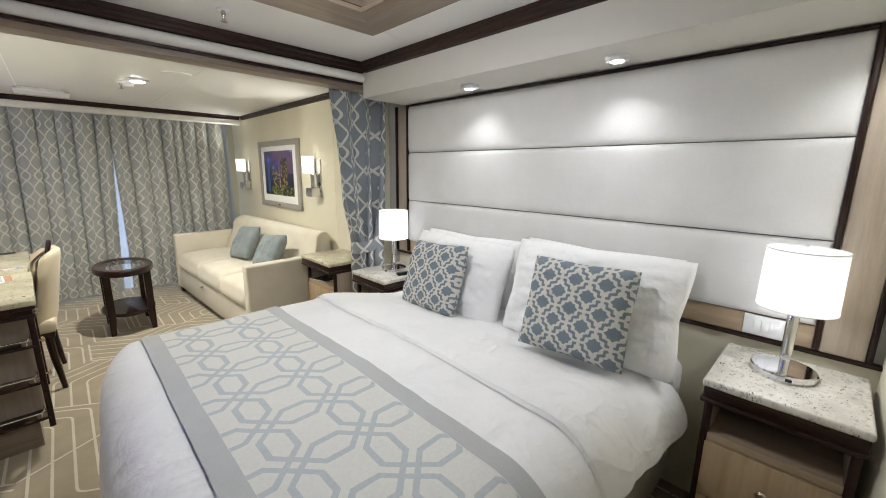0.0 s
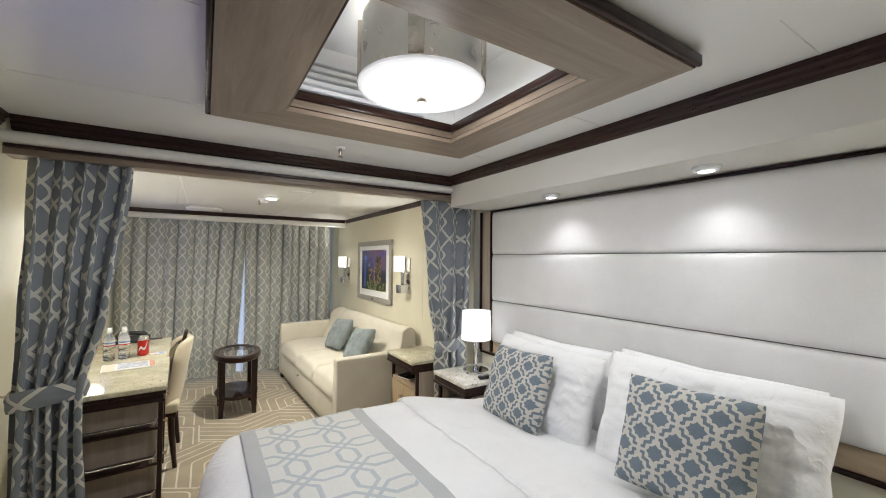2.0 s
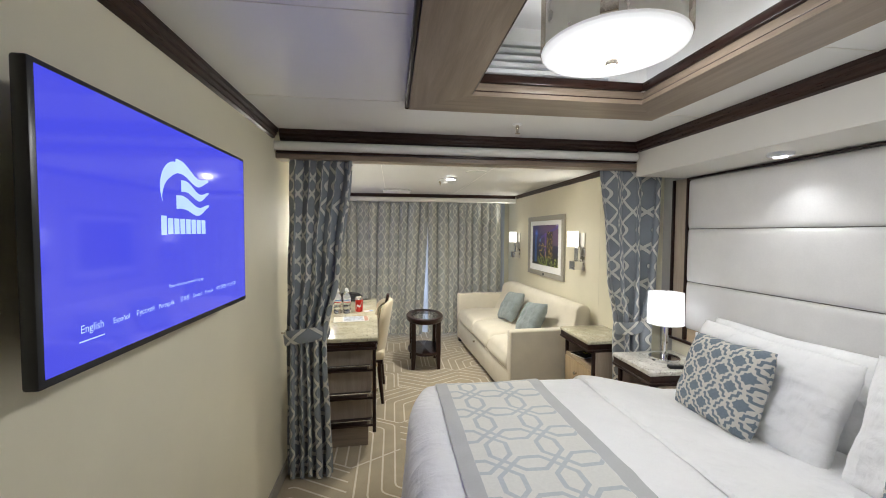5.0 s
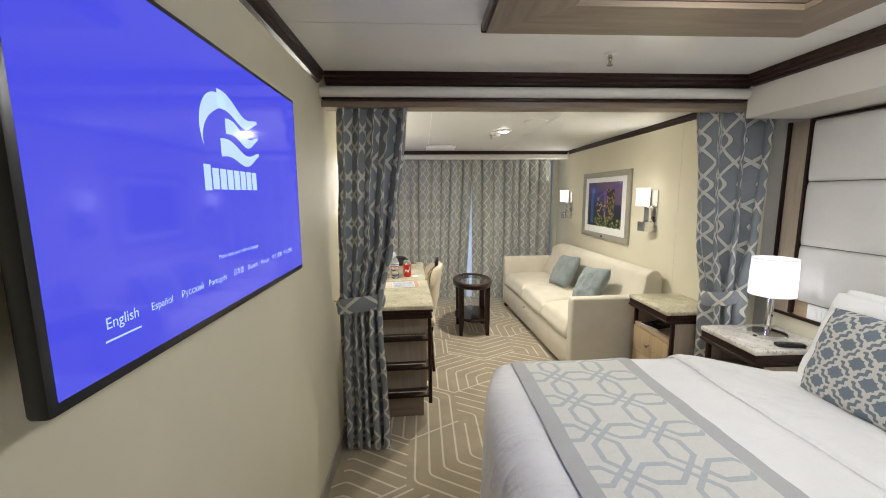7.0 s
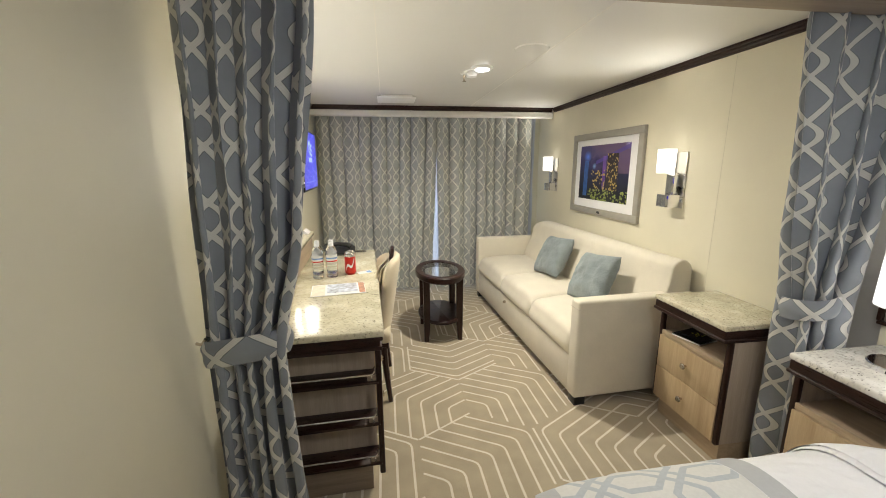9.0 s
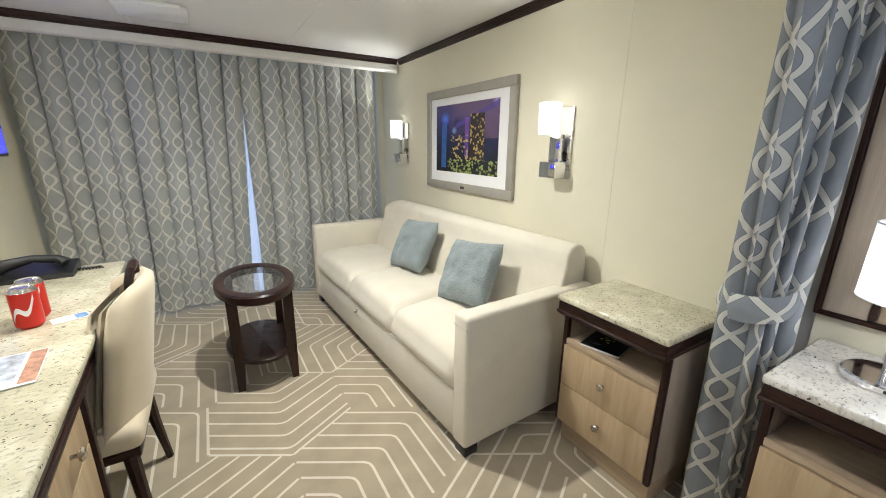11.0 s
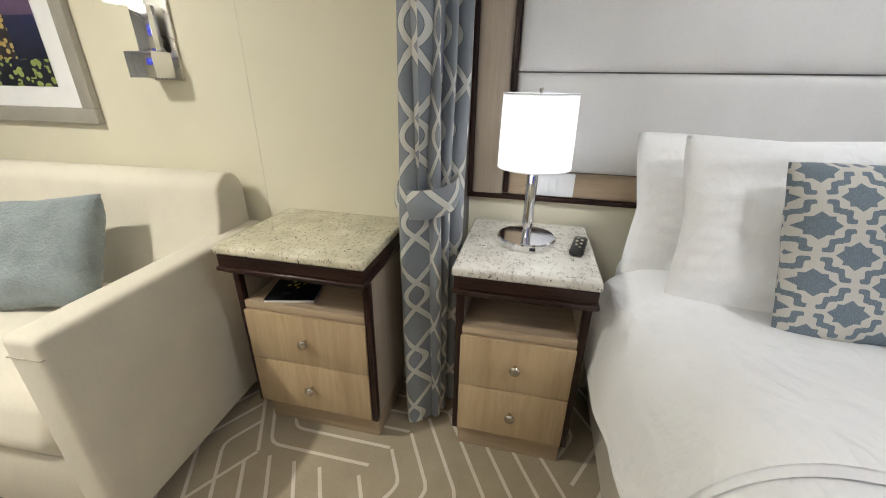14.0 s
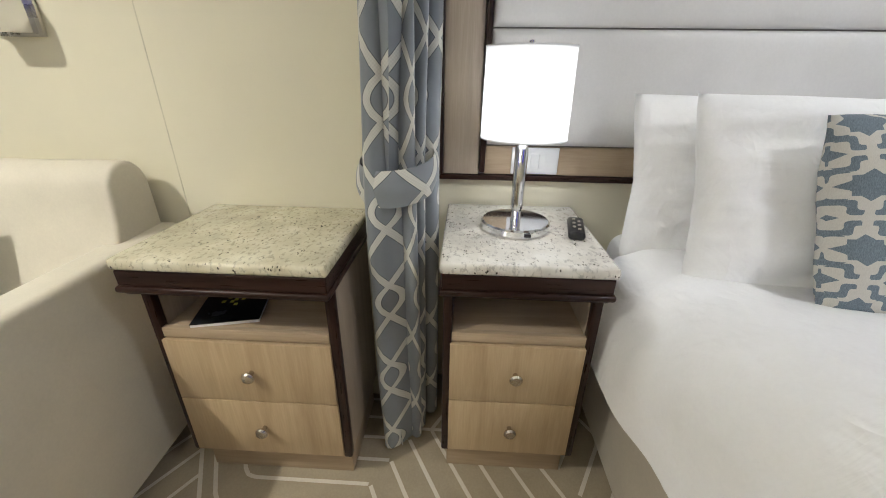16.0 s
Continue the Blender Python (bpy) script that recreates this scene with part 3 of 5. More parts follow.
# soffit over the bed
bm = box(1.24, XH, YS, YB0, 1.812, ZB, 0.003)
structure("soffit", bm, SOFFIT, "boxed soffit over the headboard", "soffit")
for y in (1.086, 0.32, -0.42):
    dl = thing("downlight", "small white surface downlight, lit, under the soffit", "light", (1.405, y, 1.812), "soffit downlights")
    part("ring", lathe([(0.0, 1.812), (0.047, 1.812), (0.047, 1.803), (0.042, 1.797), (0.028, 1.794), (0.028, 1.799), (0.0, 1.799)], 1.405, y, 28), PLATE, dl)
    part("lens", lathe([(0.0, 1.7975), (0.027, 1.7975), (0.024, 1.792), (0.0, 1.790)], 1.405, y, 24), LED, dl)
    lamp("SPOT", "beam_light", (1.405, y, 1.788), W_SPOT, NEUTRAL, dl, 0.02, (1.45, y, 0.0), 122, 1.0)

# headboard wall
hb = thing("headboard", "three-panel pale upholstered headboard in dark wood trim", "headboard", (1.585, 0.72, 0.77))
for z0, z1 in ((0.868, 1.159), (1.1625, 1.4885), (1.4920, 1.795)):
    bm = sheet(60, 20, lambda a, b: (1.578 - 0.022 * (max(0.0, 1 - abs(math.sin(math.pi * (a - 0.5))) ** 90) * max(0.0, 1 - abs(math.sin(math.pi * (b - 0.5))) ** 12)) ** 0.5 + 0.0012 * noise.noise(Vector((a * 9, b * 2, z0 * 3))), 0.7115 - 1.0835 * math.sin(math.pi * (a - 0.5)), (z0 + z1) / 2 + 0.5 * (z1 - z0) * math.sin(math.pi * (b - 0.5))))
    part("panel", bm, PANEL, hb)
part("backing", box(1.577, XH - 0.002, -0.371, 1.795, 0.866, 1.797), SEAMCLOTH, hb)
for y0, y1 in ((-0.389, -0.373), (1.797, 1.813)):
    part("upright_trim", box(1.562, XH - 0.002, y0, y1, 0.79, 1.808, 0.003), DARKZ, hb)
part("top_trim", box(1.562, XH - 0.002, -0.373, 1.797, 1.797, 1.808, 0.002), DARKY, hb)
part("lower_band", box(1.583, XH - 0.002, -0.373, 1.797, 0.782, 0.864, 0.002), OAKY, hb)
part("bottom_trim", box(1.568, XH - 0.002, YS, 1.935, 0.766, 0.780, 0.002), DARKY, hb)
for y0, y1 in ((-0.50, -0.391), (1.815, 1.918)):
    part("pilaster", box(1.575, XH - 0.002, y0, y1, 0.782, 1.808, 0.002), WALNUTZ, hb)
for y in (1.920, -0.517):
    part("edge_trim", box(1.562, XH - 0.002, y, y + 0.015, 0.782, 1.808, 0.003), DARKZ, hb)
structure("wall_panel_low", box(1.590, XH, YS, 1.93, 0.0, 0.766), WALL, "cream panel below the headboard trim", "wall")
for y0 in (1.585, -0.314):
    sw = thing("light_switch", "white triple rocker switch plate", "switch", (1.583, y0 + 0.065, 0.79), "bedside switches")
    part("plate", box(1.576, 1.583, y0, y0 + 0.135, 0.785, 0.862, 0.003), PLATE, sw)
    for k in range(3):
        part("rocker", box(1.573, 1.576, y0 + 0.034 + k * 0.024, y0 + 0.056 + k * 0.024, 0.802, 0.845, 0.001), PLATE, sw)

structure("baseboard", box(XL, XL + 0.012, -2.7, 2.2, 0.0, 0.075, 0.002), GREYFRAME, "low greyish baseboard along the wall", "baseboard")

# carpet pattern: nested bends in hexagonal fields
AP, STEP, HALFW = 0.308, 0.077, 0.0056
verts, faces = [], []
n3 = [Vector((math.cos(radians(a)), math.sin(radians(a)))) for a in (0, 60, 120)]
pitch = 2 * AP


def clip_line(p, d, lim):
    """Distance along d from p until a hexagon of half-width lim is left."""
    far = 9.0
    for n in n3:
        s, c = n.dot(d), n.dot(p)
        if abs(s) > 1e-9:
            far = min(far, ((lim if s > 0 else -lim) - c) / s)
    return max(0.0, far)


def add_strip(pts, z):
    """A narrow raised line through pts, mitred at its bends."""
    k = len(verts)
    for q, p in enumerate(pts):
        d = (pts[min(q + 1, len(pts) - 1)] - pts[max(q - 1, 0)]).normalized()
        n = Vector((-d.y, d.x)) * HALFW
        verts.extend([(*(p - n), z), (*(p + n), z)])
    for q in range(len(pts) - 1):
        faces.append((k + 2 * q, k + 2 * q + 2, k + 2 * q + 3, k + 2 * q + 1))


weft = random.Random(11)
for i in range(-8, 9):
    for j in range(-8, 14):
        c = Vector((0.10 + pitch * i + pitch * 0.5 * j, 0.20 + pitch * 0.8660254 * j))
        th = weft.randrange(6) * 60 + 30
        if not (XL - 0.4 < c.x < XR + 0.4 and -2.2 < c.y < YW + 0.3):
            continue
        ax = Vector((math.cos(radians(th)), math.sin(radians(th))))
        legs = [Vector((math.cos(radians(th + s)), math.sin(radians(th + s)))) for s in (120, -120)]
        for k in range(-3, 5):
            tip = ax * (((k - 0.5) * STEP) / 0.8660254)
            far = [clip_line(tip, d, AP - 0.004) for d in legs]
            if min(far) < 0.05:
                continue
            a, b = tip + legs[0] * 0.03, tip + legs[1] * 0.03
            mid = (a + b) / 4 + tip / 2
            add_strip([c + p for p in (tip + legs[0] * far[0], a, (a + mid) / 2 + (tip - mid) * 0.12, mid, (b + mid) / 2 + (tip - mid) * 0.12, b, tip + legs[1] * far[1])], 0.0014)
        for q in range(6):
            if (q + i + 2 * j) % 2:
                continue
            t0 = radians(q * 60)
            n, d = Vector((math.cos(t0), math.sin(t0))), Vector((-math.sin(t0), math.cos(t0)))
            if q < 3:
                add_strip([c + n * AP - d * (AP * 0.57), c + n * AP + d * (AP * 0.57)], 0.0026)
me = bpy.data.meshes.new("carpet_lines")
keep = [f for f in faces if all(XL - 0.15 < verts[q][0] < XR + 0.15 and -2.6 < verts[q][1] < YW and (verts[q][1] > YS or verts[q][0] < HALL) for q in f)]
me.from_pydata(verts, [], keep)
me.materials.append(CARPET_LINE)
tagged(new("carpet_lines", me), "cream pile lines bending across the tan carpet", "carpet pattern", "", "stuff")


# ---- ceiling frame and drum lamp ----
tray = thing("ceiling_frame", "square greyed-wood ceiling frame with dark edges", "ceiling frame", (0.36, 0.69, 1.974))
OX0, OX1, OY0, OY1 = -0.195, 0.912, 0.130, 1.250
for nm, mat, poly in (("board", WALNUTX, [(OX0, OY1), (OX1, OY1), (TX1 - 0.01, TY1 - 0.01), (TX0 - 0.01, TY1 - 0.01)]), ("board", WALNUTX, [(OX0, OY0), (OX1, OY0), (TX1 - 0.01, TY0 + 0.01), (TX0 - 0.01, TY0 + 0.01)]),
                      ("board", WALNUTY, [(OX0, OY0), (OX0, OY1), (TX0 - 0.01, TY1 - 0.01), (TX0 - 0.01, TY0 + 0.01)]), ("board", WALNUTY, [(OX1, OY0), (OX1, OY1), (TX1 - 0.01, TY1 - 0.01), (TX1 - 0.01, TY0 + 0.01)])):
    part(nm, extrude_profile(poly, "z", 1.974, 1.990), mat, tray, smooth=False)
e = 0.016
for x0, x1, y0, y1, mat in ((OX0 - e, OX1 + e, OY1, OY1 + e, DARK), (OX0 - e, OX1 + e, OY0 - e, OY0, DARK), (OX0 - e, OX0, OY0, OY1, DARKY), (OX1, OX1 + e, OY0, OY1, DARKY)):
    part("edge", box(x0, x1, y0, y1, 1.978, 2.012, 0.007, 3), mat, tray)
part("hanger", box(OX0 + 0.06, OX0 + 0.10, OY0 + 0.06, OY1 - 0.06, 1.990, ZB), DARKY, tray)
part("hanger", box(OX1 - 0.10, OX1 - 0.06, OY0 + 0.06, OY1 - 0.06, 1.990, ZB), DARKY, tray)
part("hanger", box(OX0 + 0.10, OX1 - 0.10, OY0 + 0.06, OY0 + 0.10, 1.990, ZB), DARK, tray)
part("hanger", box(OX0 + 0.10, OX1 - 0.10, OY1 - 0.10, OY1 - 0.06, 1.990, ZB), DARK, tray)
for z0, z1, off, mx, my in ((1.980, 2.000, 0.004, DARK, DARKY), (2.000, 2.030, 0.012, WALNUTX, WALNUTY), (2.030, 2.062, 0.0, DARK, DARKY)):
    w = 0.016
    part("inner_moulding", box(TX0 - off - w, TX0 - off + 0.004, TY0 - off, TY1 + off, z0, z1, 0.004), my, tray)
    part("inner_moulding", box(TX1 + off - 0.004, TX1 + off + w, TY0 - off, TY1 + off, z0, z1, 0.004), my, tray)
    part("inner_moulding", box(TX0 - off, TX1 + off, TY0 - off - w, TY0 - off + 0.004, z0, z1, 0.004), mx, tray)
    part("inner_moulding", box(TX0 - off, TX1 + off, TY1 + off - 0.004, TY1 + off + w, z0, z1, 0.004), mx, tray)
vent = thing("ceiling_vent", "white slotted air grille in the ceiling recess", "vent", (0.25, 1.08, 2.10))
for k in range(5):
    part("slat", box(TX0 - 0.02, 0.60, TY1 + 0.012, TY1 + 0.045, 2.075 + k * 0.027, 2.092 + k * 0.027, 0.003), PLATE, vent)

DX, DY = 0.388, 0.705
drum = thing("ceiling_lamp", "drum ceiling lamp, satin metal with lit glass disc", "lamp", (DX, DY, 1.96))
part("diffuser", lathe([(0.0, 1.985), (0.10, 1.988), (0.18, 1.996), (0.203, 2.005), (0.205, 2.011), (0.197, 2.014), (0.0, 2.013)], DX, DY, 56), DRUM_GLASS, drum, "frosted white glass disc")
part("pan", lathe([(0.0, 2.0165), (0.188, 2.0165), (0.188, 2.021), (0.0, 2.021)], DX, DY, 48), SATIN, drum, "metal pan over the glass")
part("shade", lathe([(0.190, 2.018), (0.193, 2.018), (0.193, 2.215), (0.190, 2.215), (0.190, 2.018)], DX, DY, 56), SATIN, drum, "satin metal drum")
for k in range(4):
    a = radians(45 + 90 * k + 12)
    own = box(0.189, 0.208, -0.022, 0.022, 2.012, 2.225, 0.004)
    bmesh.ops.transform(own, matrix=pose(DX, DY, 0, 0, 0, math.degrees(a)), verts=own.verts)
    part("bracket", own, NICKEL, drum)
part("finial", lathe([(0.0, 1.958), (0.017, 1.958), (0.019, 1.962), (0.019, 1.986), (0.0, 1.986)], DX, DY, 20), NICKEL, drum)
part("ceiling_stem", lathe([(0.0, 2.021), (0.012, 2.021), (0.012, 2.232), (0.05, 2.236), (0.05, ZB + 0.25), (0.0, ZB + 0.25)], DX, DY, 20), NICKEL, drum)
lamp("POINT", "bulb", (DX + 0.05, DY, 2.16), W_DRUM, NEUTRAL, drum, 0.04)
lamp("SPOT", "glow", (DX, DY, 1.952), W_DISC, NEUTRAL, drum, 0.06, (DX, DY, 0.0), 177, 0.35)
lamp("POINT", "side_glow", (DX, DY, 1.930), W_SIDE, NEUTRAL, drum, 0.06)


def sprinkler(x, y, z):
    s = thing("sprinkler", "small chrome fire sprinkler under the ceiling", "sprinkler", (x, y, z), "sprinklers")
    part("plate", lathe([(0.0, z), (0.026, z), (0.022, z - 0.006), (0.0, z - 0.007)], x, y, 20), PLATE, s)
    part("nozzle", lathe([(0.0, z - 0.006), (0.008, z - 0.006), (0.010, z - 0.02), (0.006, z - 0.03), (0.006, z - 0.044), (0.013, z - 0.046), (0.013, z - 0.049), (0.0, z - 0.049)], x, y, 16), NICKEL, s)


sprinkler(0.375, 1.545, ZB)
sprinkler(0.21, 3.45, ZL)
sm = thing("smoke_detector", "white round smoke detector on the ceiling", "detector", (0.245, 3.385, ZL))
part("base", lathe([(0.0, ZL), (0.05, ZL), (0.05, ZL - 0.012), (0.0, ZL - 0.012)], 0.245, 3.385, 24), PLATE, sm)
part("cap", lathe([(0.0, ZL - 0.012), (0.038, ZL - 0.012), (0.032, ZL - 0.034), (0.0, ZL - 0.038)], 0.245, 3.385, 24), PLATE, sm)
dl = thing("downlight", "white round ceiling downlight, lit", "light", (0.29, 3.28, ZL), "living room downlights")
part("ring", lathe([(0.0, ZL), (0.068, ZL), (0.068, ZL - 0.006), (0.05, ZL - 0.012), (0.0, ZL - 0.012)], 0.29, 3.28, 32), PLATE, dl)
part("lens", lathe([(0.0, ZL - 0.012), (0.045, ZL - 0.012), (0.04, ZL - 0.018), (0.0, ZL - 0.02)], 0.29, 3.28, 32), LED, dl)
lamp("SPOT", "beam_light", (0.29, 3.28, ZL - 0.03), W_DOWN, WARM, dl, 0.03, (0.29, 3.28, 0), 172, 0.9)
disc = thing("ceiling_speaker", "flat round white ceiling cover", "speaker", (0.45, 2.86, ZL))
part("cover", lathe([(0.0, ZL - 0.006), (0.085, ZL - 0.006), (0.09, ZL), (0.0, ZL)], 0.45, 2.86, 36), CEIL, disc)
pv = thing("ceiling_vent", "white square air outlet hanging under the ceiling", "vent", (-0.21, 4.38, ZL))
part("neck", box(-0.345, -0.075, 4.27, 4.50, ZL - 0.012, ZL), CEIL, pv)
part("plate", box(-0.375, -0.045, 4.24, 4.53, ZL - 0.028, ZL - 0.016, 0.003), PLATE, pv)


# ---- curtains ----
def curtain(name, label, top, waist, foot, z_tie, z_top, z_foot, folds, cloth, material, ry=1.0, seed=0.0):
    """Cloth hung in folds. top, waist and foot: (centre x, centre y, half-width, fold depth)."""
    zs = [(z_foot, foot), (z_tie * 0.45, tuple(0.55 * a + 0.45 * b for a, b in zip(foot, waist))), (z_tie, waist), (z_tie + 0.35, tuple(0.5 * a + 0.5 * b for a, b in zip(waist, top))), (z_top, top)] if waist else [(z_foot, foot), (z_top, top)]

    def at(z):
        for (za, a), (zb, b) in zip(zs, zs[1:]):
            if z <= zb + 1e-6:
                s = (z - za) / (zb - za)
                s = s * s * (3 - 2 * s) * 0.5 + s * 0.5
                return [p + (q - p) * s for p, q in zip(a, b)]
        return zs[-1][1]

    def place(a, b):
        z = z_foot + (z_top - z_foot) * b
        cx, cy, hw, dep = at(z)
        ph = a * folds * 2 * math.pi
        wob = noise.noise(Vector((a * folds * 0.7, z * 0.8, seed))) * 0.9
        amp = dep * (0.75 + 0.5 * noise.noise(Vector((a * folds * 0.5, z * 0.5, seed + 5))))
        x = cx + (2 * a - 1) * hw + 0.48 * amp * math.sin(2 * (ph + wob)) + 0.01 * noise.noise(Vector((a * 9, z * 3, seed + 9)))
        y = cy + ry * amp * math.sin(ph + wob)
        zz = z + (0.012 * noise.noise(Vector((a * folds * 0.8, 3.0, seed))) if b < 0.02 else 0.0)
        return (x, y, zz)

    bm = sheet(folds * 18, 70, place, lambda a, b: (a * cloth + seed, z_foot + (z_top - z_foot) * b))
    return bm


def tied_curtain(label, top, waist, foot, z_tie, folds, seed, hook):
    c = thing("curtain", label, "curtain", (foot[0], foot[1], 0.01), "divider curtains")
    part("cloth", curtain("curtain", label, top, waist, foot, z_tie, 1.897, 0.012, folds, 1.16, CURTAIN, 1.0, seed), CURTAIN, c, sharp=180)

    def band(a, b):
        t = a * 2 * math.pi
        rx, ryy = waist[2] + 0.012, waist[3] * 0.92
        k = 1 + 0.06 * noise.noise(Vector((math.cos(t) * 1.5, math.sin(t) * 1.5, b * 3 + seed)))
        puff = 0.008 * math.sin(math.pi * b)
        return (waist[0] + (rx * k + puff) * math.cos(t), waist[1] + (ryy * k + puff) * math.sin(t), z_tie - 0.042 + 0.084 * b + 0.018 * math.cos(t + 0.4))

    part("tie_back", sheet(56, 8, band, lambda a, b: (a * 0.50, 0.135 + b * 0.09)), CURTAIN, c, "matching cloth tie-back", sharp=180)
    part("hook", tube([hook, (hook[0] + 0.02 * (1 if hook[0] < 0 else -1), hook[1] - 0.01, hook[2]), (hook[0] + 0.035 * (1 if hook[0] < 0 else -1), hook[1] - 0.015, hook[2] + 0.02)], 0.005), NICKEL, c)


tied_curtain("blue-grey trellis curtain gathered with a tie-back", (-0.672, 1.90, 0.185, 0.034), (-0.758, 1.925, 0.112, 0.050), (-0.752, 1.935, 0.13, 0.066), 0.855, 5, 0.3, (XL, 1.93, 0.87))
tied_curtain("blue-grey trellis curtain tied back between two cabinets", (1.285, 1.975, 0.205, 0.072), (1.340, 2.015, 0.080, 0.096), (1.345, 2.008, 0.090, 0.088), 0.835, 3, 4.2, (XR + 0.0, 2.05, 0.86))

def drape_curtain(label, x0, x1, x0f, x1f, folds, seed):
    """A full-length curtain hung in upright pleats, pinched at the top."""
    c = thing("curtain", label, "curtain", ((x0 + x1) / 2, 5.03, 0.03), "balcony curtains")
    rnd = random.Random(seed)
    cuts = [0.0]
    for _ in range(folds):
        cuts.append(cuts[-1] + rnd.uniform(0.72, 1.28))
    cuts = [v / cuts[-1] for v in cuts]
    deep = [rnd.uniform(0.7, 1.25) for _ in range(folds)]
    lean = [rnd.uniform(-0.35, 0.35) for _ in range(folds)]

    def place(a, b):
        k = min(folds - 1, max(i for i in range(folds) if cuts[i] <= a + 1e-9))
        q = (a - cuts[k]) / (cuts[k + 1] - cuts[k])
        z = 0.035 + 1.90 * b
        depth = 0.125 * deep[k] * (1 - 0.35 * b ** 5)
        wide = (cuts[k + 1] - cuts[k]) * (x1 - x0)
        lobe = math.sin(math.pi * q) ** 0.8
        y = 5.075 - depth * lobe + 0.012 * noise.noise(Vector((a * 6, z * 1.2, seed + 3)))
        xa, xb = x0f + (x0 - x0f) * b, x1f + (x1 - x1f) * b
        x = xa + (xb - xa) * a - 0.085 * wide * math.sin(4 * math.pi * q) * (1 - 0.5 * b) - 0.05 * wide * math.sin(2 * math.pi * q)
        x += lean[k] * 0.05 * lobe + 0.012 * noise.noise(Vector((a * folds * 0.6, z * 0.9, seed)))
        return (x, y, z + (0.008 * noise.noise(Vector((a * folds, 3.0, seed))) if b < 0.01 else 0.0))

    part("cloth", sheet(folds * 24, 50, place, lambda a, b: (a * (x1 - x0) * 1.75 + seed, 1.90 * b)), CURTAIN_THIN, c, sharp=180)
    part("heading_tape", box(x0, x1, 5.03, 5.036, 1.925, 1.945), WHITE_TRIM, c)


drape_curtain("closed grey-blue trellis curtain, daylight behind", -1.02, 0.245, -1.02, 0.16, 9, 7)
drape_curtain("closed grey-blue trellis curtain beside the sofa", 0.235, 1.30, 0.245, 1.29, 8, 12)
sh = Mat("sheer_cloth", (0.6, 0.62, 0.66), 0.8)
sh.translucent(0.55, (0.6, 0.63, 0.7))
SHEER = sh.m
sc = thing("sheer_curtain", "thin pale sheer curtain behind the drapes", "curtain", (0.26, 5.17, 0.02))
part("cloth", curtain("c", "", (0.25, 5.18, 1.14, 0.016), None, (0.25, 5.18, 1.14, 0.02), 0, 1.93, 0.012, 22, 3.2, SHEER, 1.0, 2.2), SHEER, sc, sharp=180)


# ---- bed ----
BX0, BY0, BY1 = -0.215, -0.085, 1.505   # foot, near side, far side
bed = thing("bed", "white-made double bed on a beige base", "bed", (0.65, 0.71, 0.0))
part("base", box(-0.10, 1.57, 0.0, 1.44, 0.04, 0.40, 0.02, 3), BEDBASE, bed, "beige upholstered bed base")
part("mattress", box(-0.12, 1.57, -0.02, 1.42, 0.40, 0.632, 0.06, 5), LINEN, bed, "white sheeted mattress")
for x, y in ((0.0, 0.08), (0.0, 1.36), (1.45, 0.08), (1.45, 1.36)):
    part("foot", box(x - 0.03, x + 0.03, y - 0.03, y + 0.03, 0.0, 0.045, 0.004), BLACK, bed)


def drape(s, r):
    """Position across the bed (distance out, height lost) for cloth length s past the start of the bend."""
    if s < 0:
        return s, 0.0
    q = r * math.pi / 2
    if s < q:
        a = s / r
        return r * math.sin(a), r * (1 - math.cos(a))
    return r + 0.03 * min(1.0, (s - q) / 0.3), r + (s - q)


def duvet_point(px, py, lift=0.0, rx=0.115, ry=0.17, top=0.742):
    """A point of the cover: px, py run along the cloth, from the middle of the bed."""
    cx, cy = 0.45, 0.5 * (BY0 + BY1)
    hx, hy = cx - BX0 - rx, 0.5 * (BY1 - BY0) - ry
    ox, dx = drape(-(px - cx) - hx, rx)
    oy, dy = drape(abs(py - cy) - hy, ry)
    x = cx - hx - ox if px < cx - hx else px
    y = cy + math.copysign(hy + oy, py - cy) if abs(py - cy) > hy else py
    drop = max(dx, dy) if min(dx, dy) <= 0 else (dx ** 2.2 + dy ** 2.2) ** (1 / 2.2)
    ex, ey = (cx - hx + 0.25 - x) / 0.35, (abs(y - cy) - hy + 0.25) / 0.35
    if ex > 0 and ey > 0 and ex * ex + ey * ey > 1:
        k = (ex * ex + ey * ey) ** -0.5
        k = 1 - (1 - k) * 0.6
        x, y = cx - hx + 0.25 - ex * k * 0.35, cy + math.copysign(hy - 0.25 + ey * k * 0.35, y - cy)
    edge = min(1.0, drop / 0.15)
    w = noise.noise(Vector((x * 2.3, y * 2.3, drop * 2 + 1))) * 0.010 + noise.noise(Vector((x * 6, y * 6, drop * 5))) * 0.004
    w += 0.0085 * (0.35 - abs(noise.noise(Vector((x * 3.1 + y * 2.4, y * 6.5 - x * 2.0, drop * 3 + 4)))))
    crown_up = 0.010 * (1 - min(1.0, ((y - cy) / (hy + ry)) ** 2)) * (1 - edge)
    fold = edge * 0.016 * noise.noise(Vector((x * 7, y * 7, 0.3 * drop)))
    if dx > dy:
        x -= fold + lift * edge
    else:
        y += math.copysign(fold + lift * edge, y - cy)
    sag = min(0.094, 0.092 * max(0.0, x - 0.68) / 0.42)
    return (x, y, max(0.2, top + crown_up + w + lift * (1 - edge) - drop - sag))


def quilt(x0, x1, lift, hang, nu, nv, uvy=False):
    cy = 0.5 * (BY0 + BY1)
    half = 0.5 * (BY1 - BY0) + hang
    return sheet(nu, nv, lambda a, b: duvet_point(x0 + (x1 - x0) * a, cy - half + 2 * half * b, lift), lambda a, b: ((x1 - x0) * a, 2 * half * b))


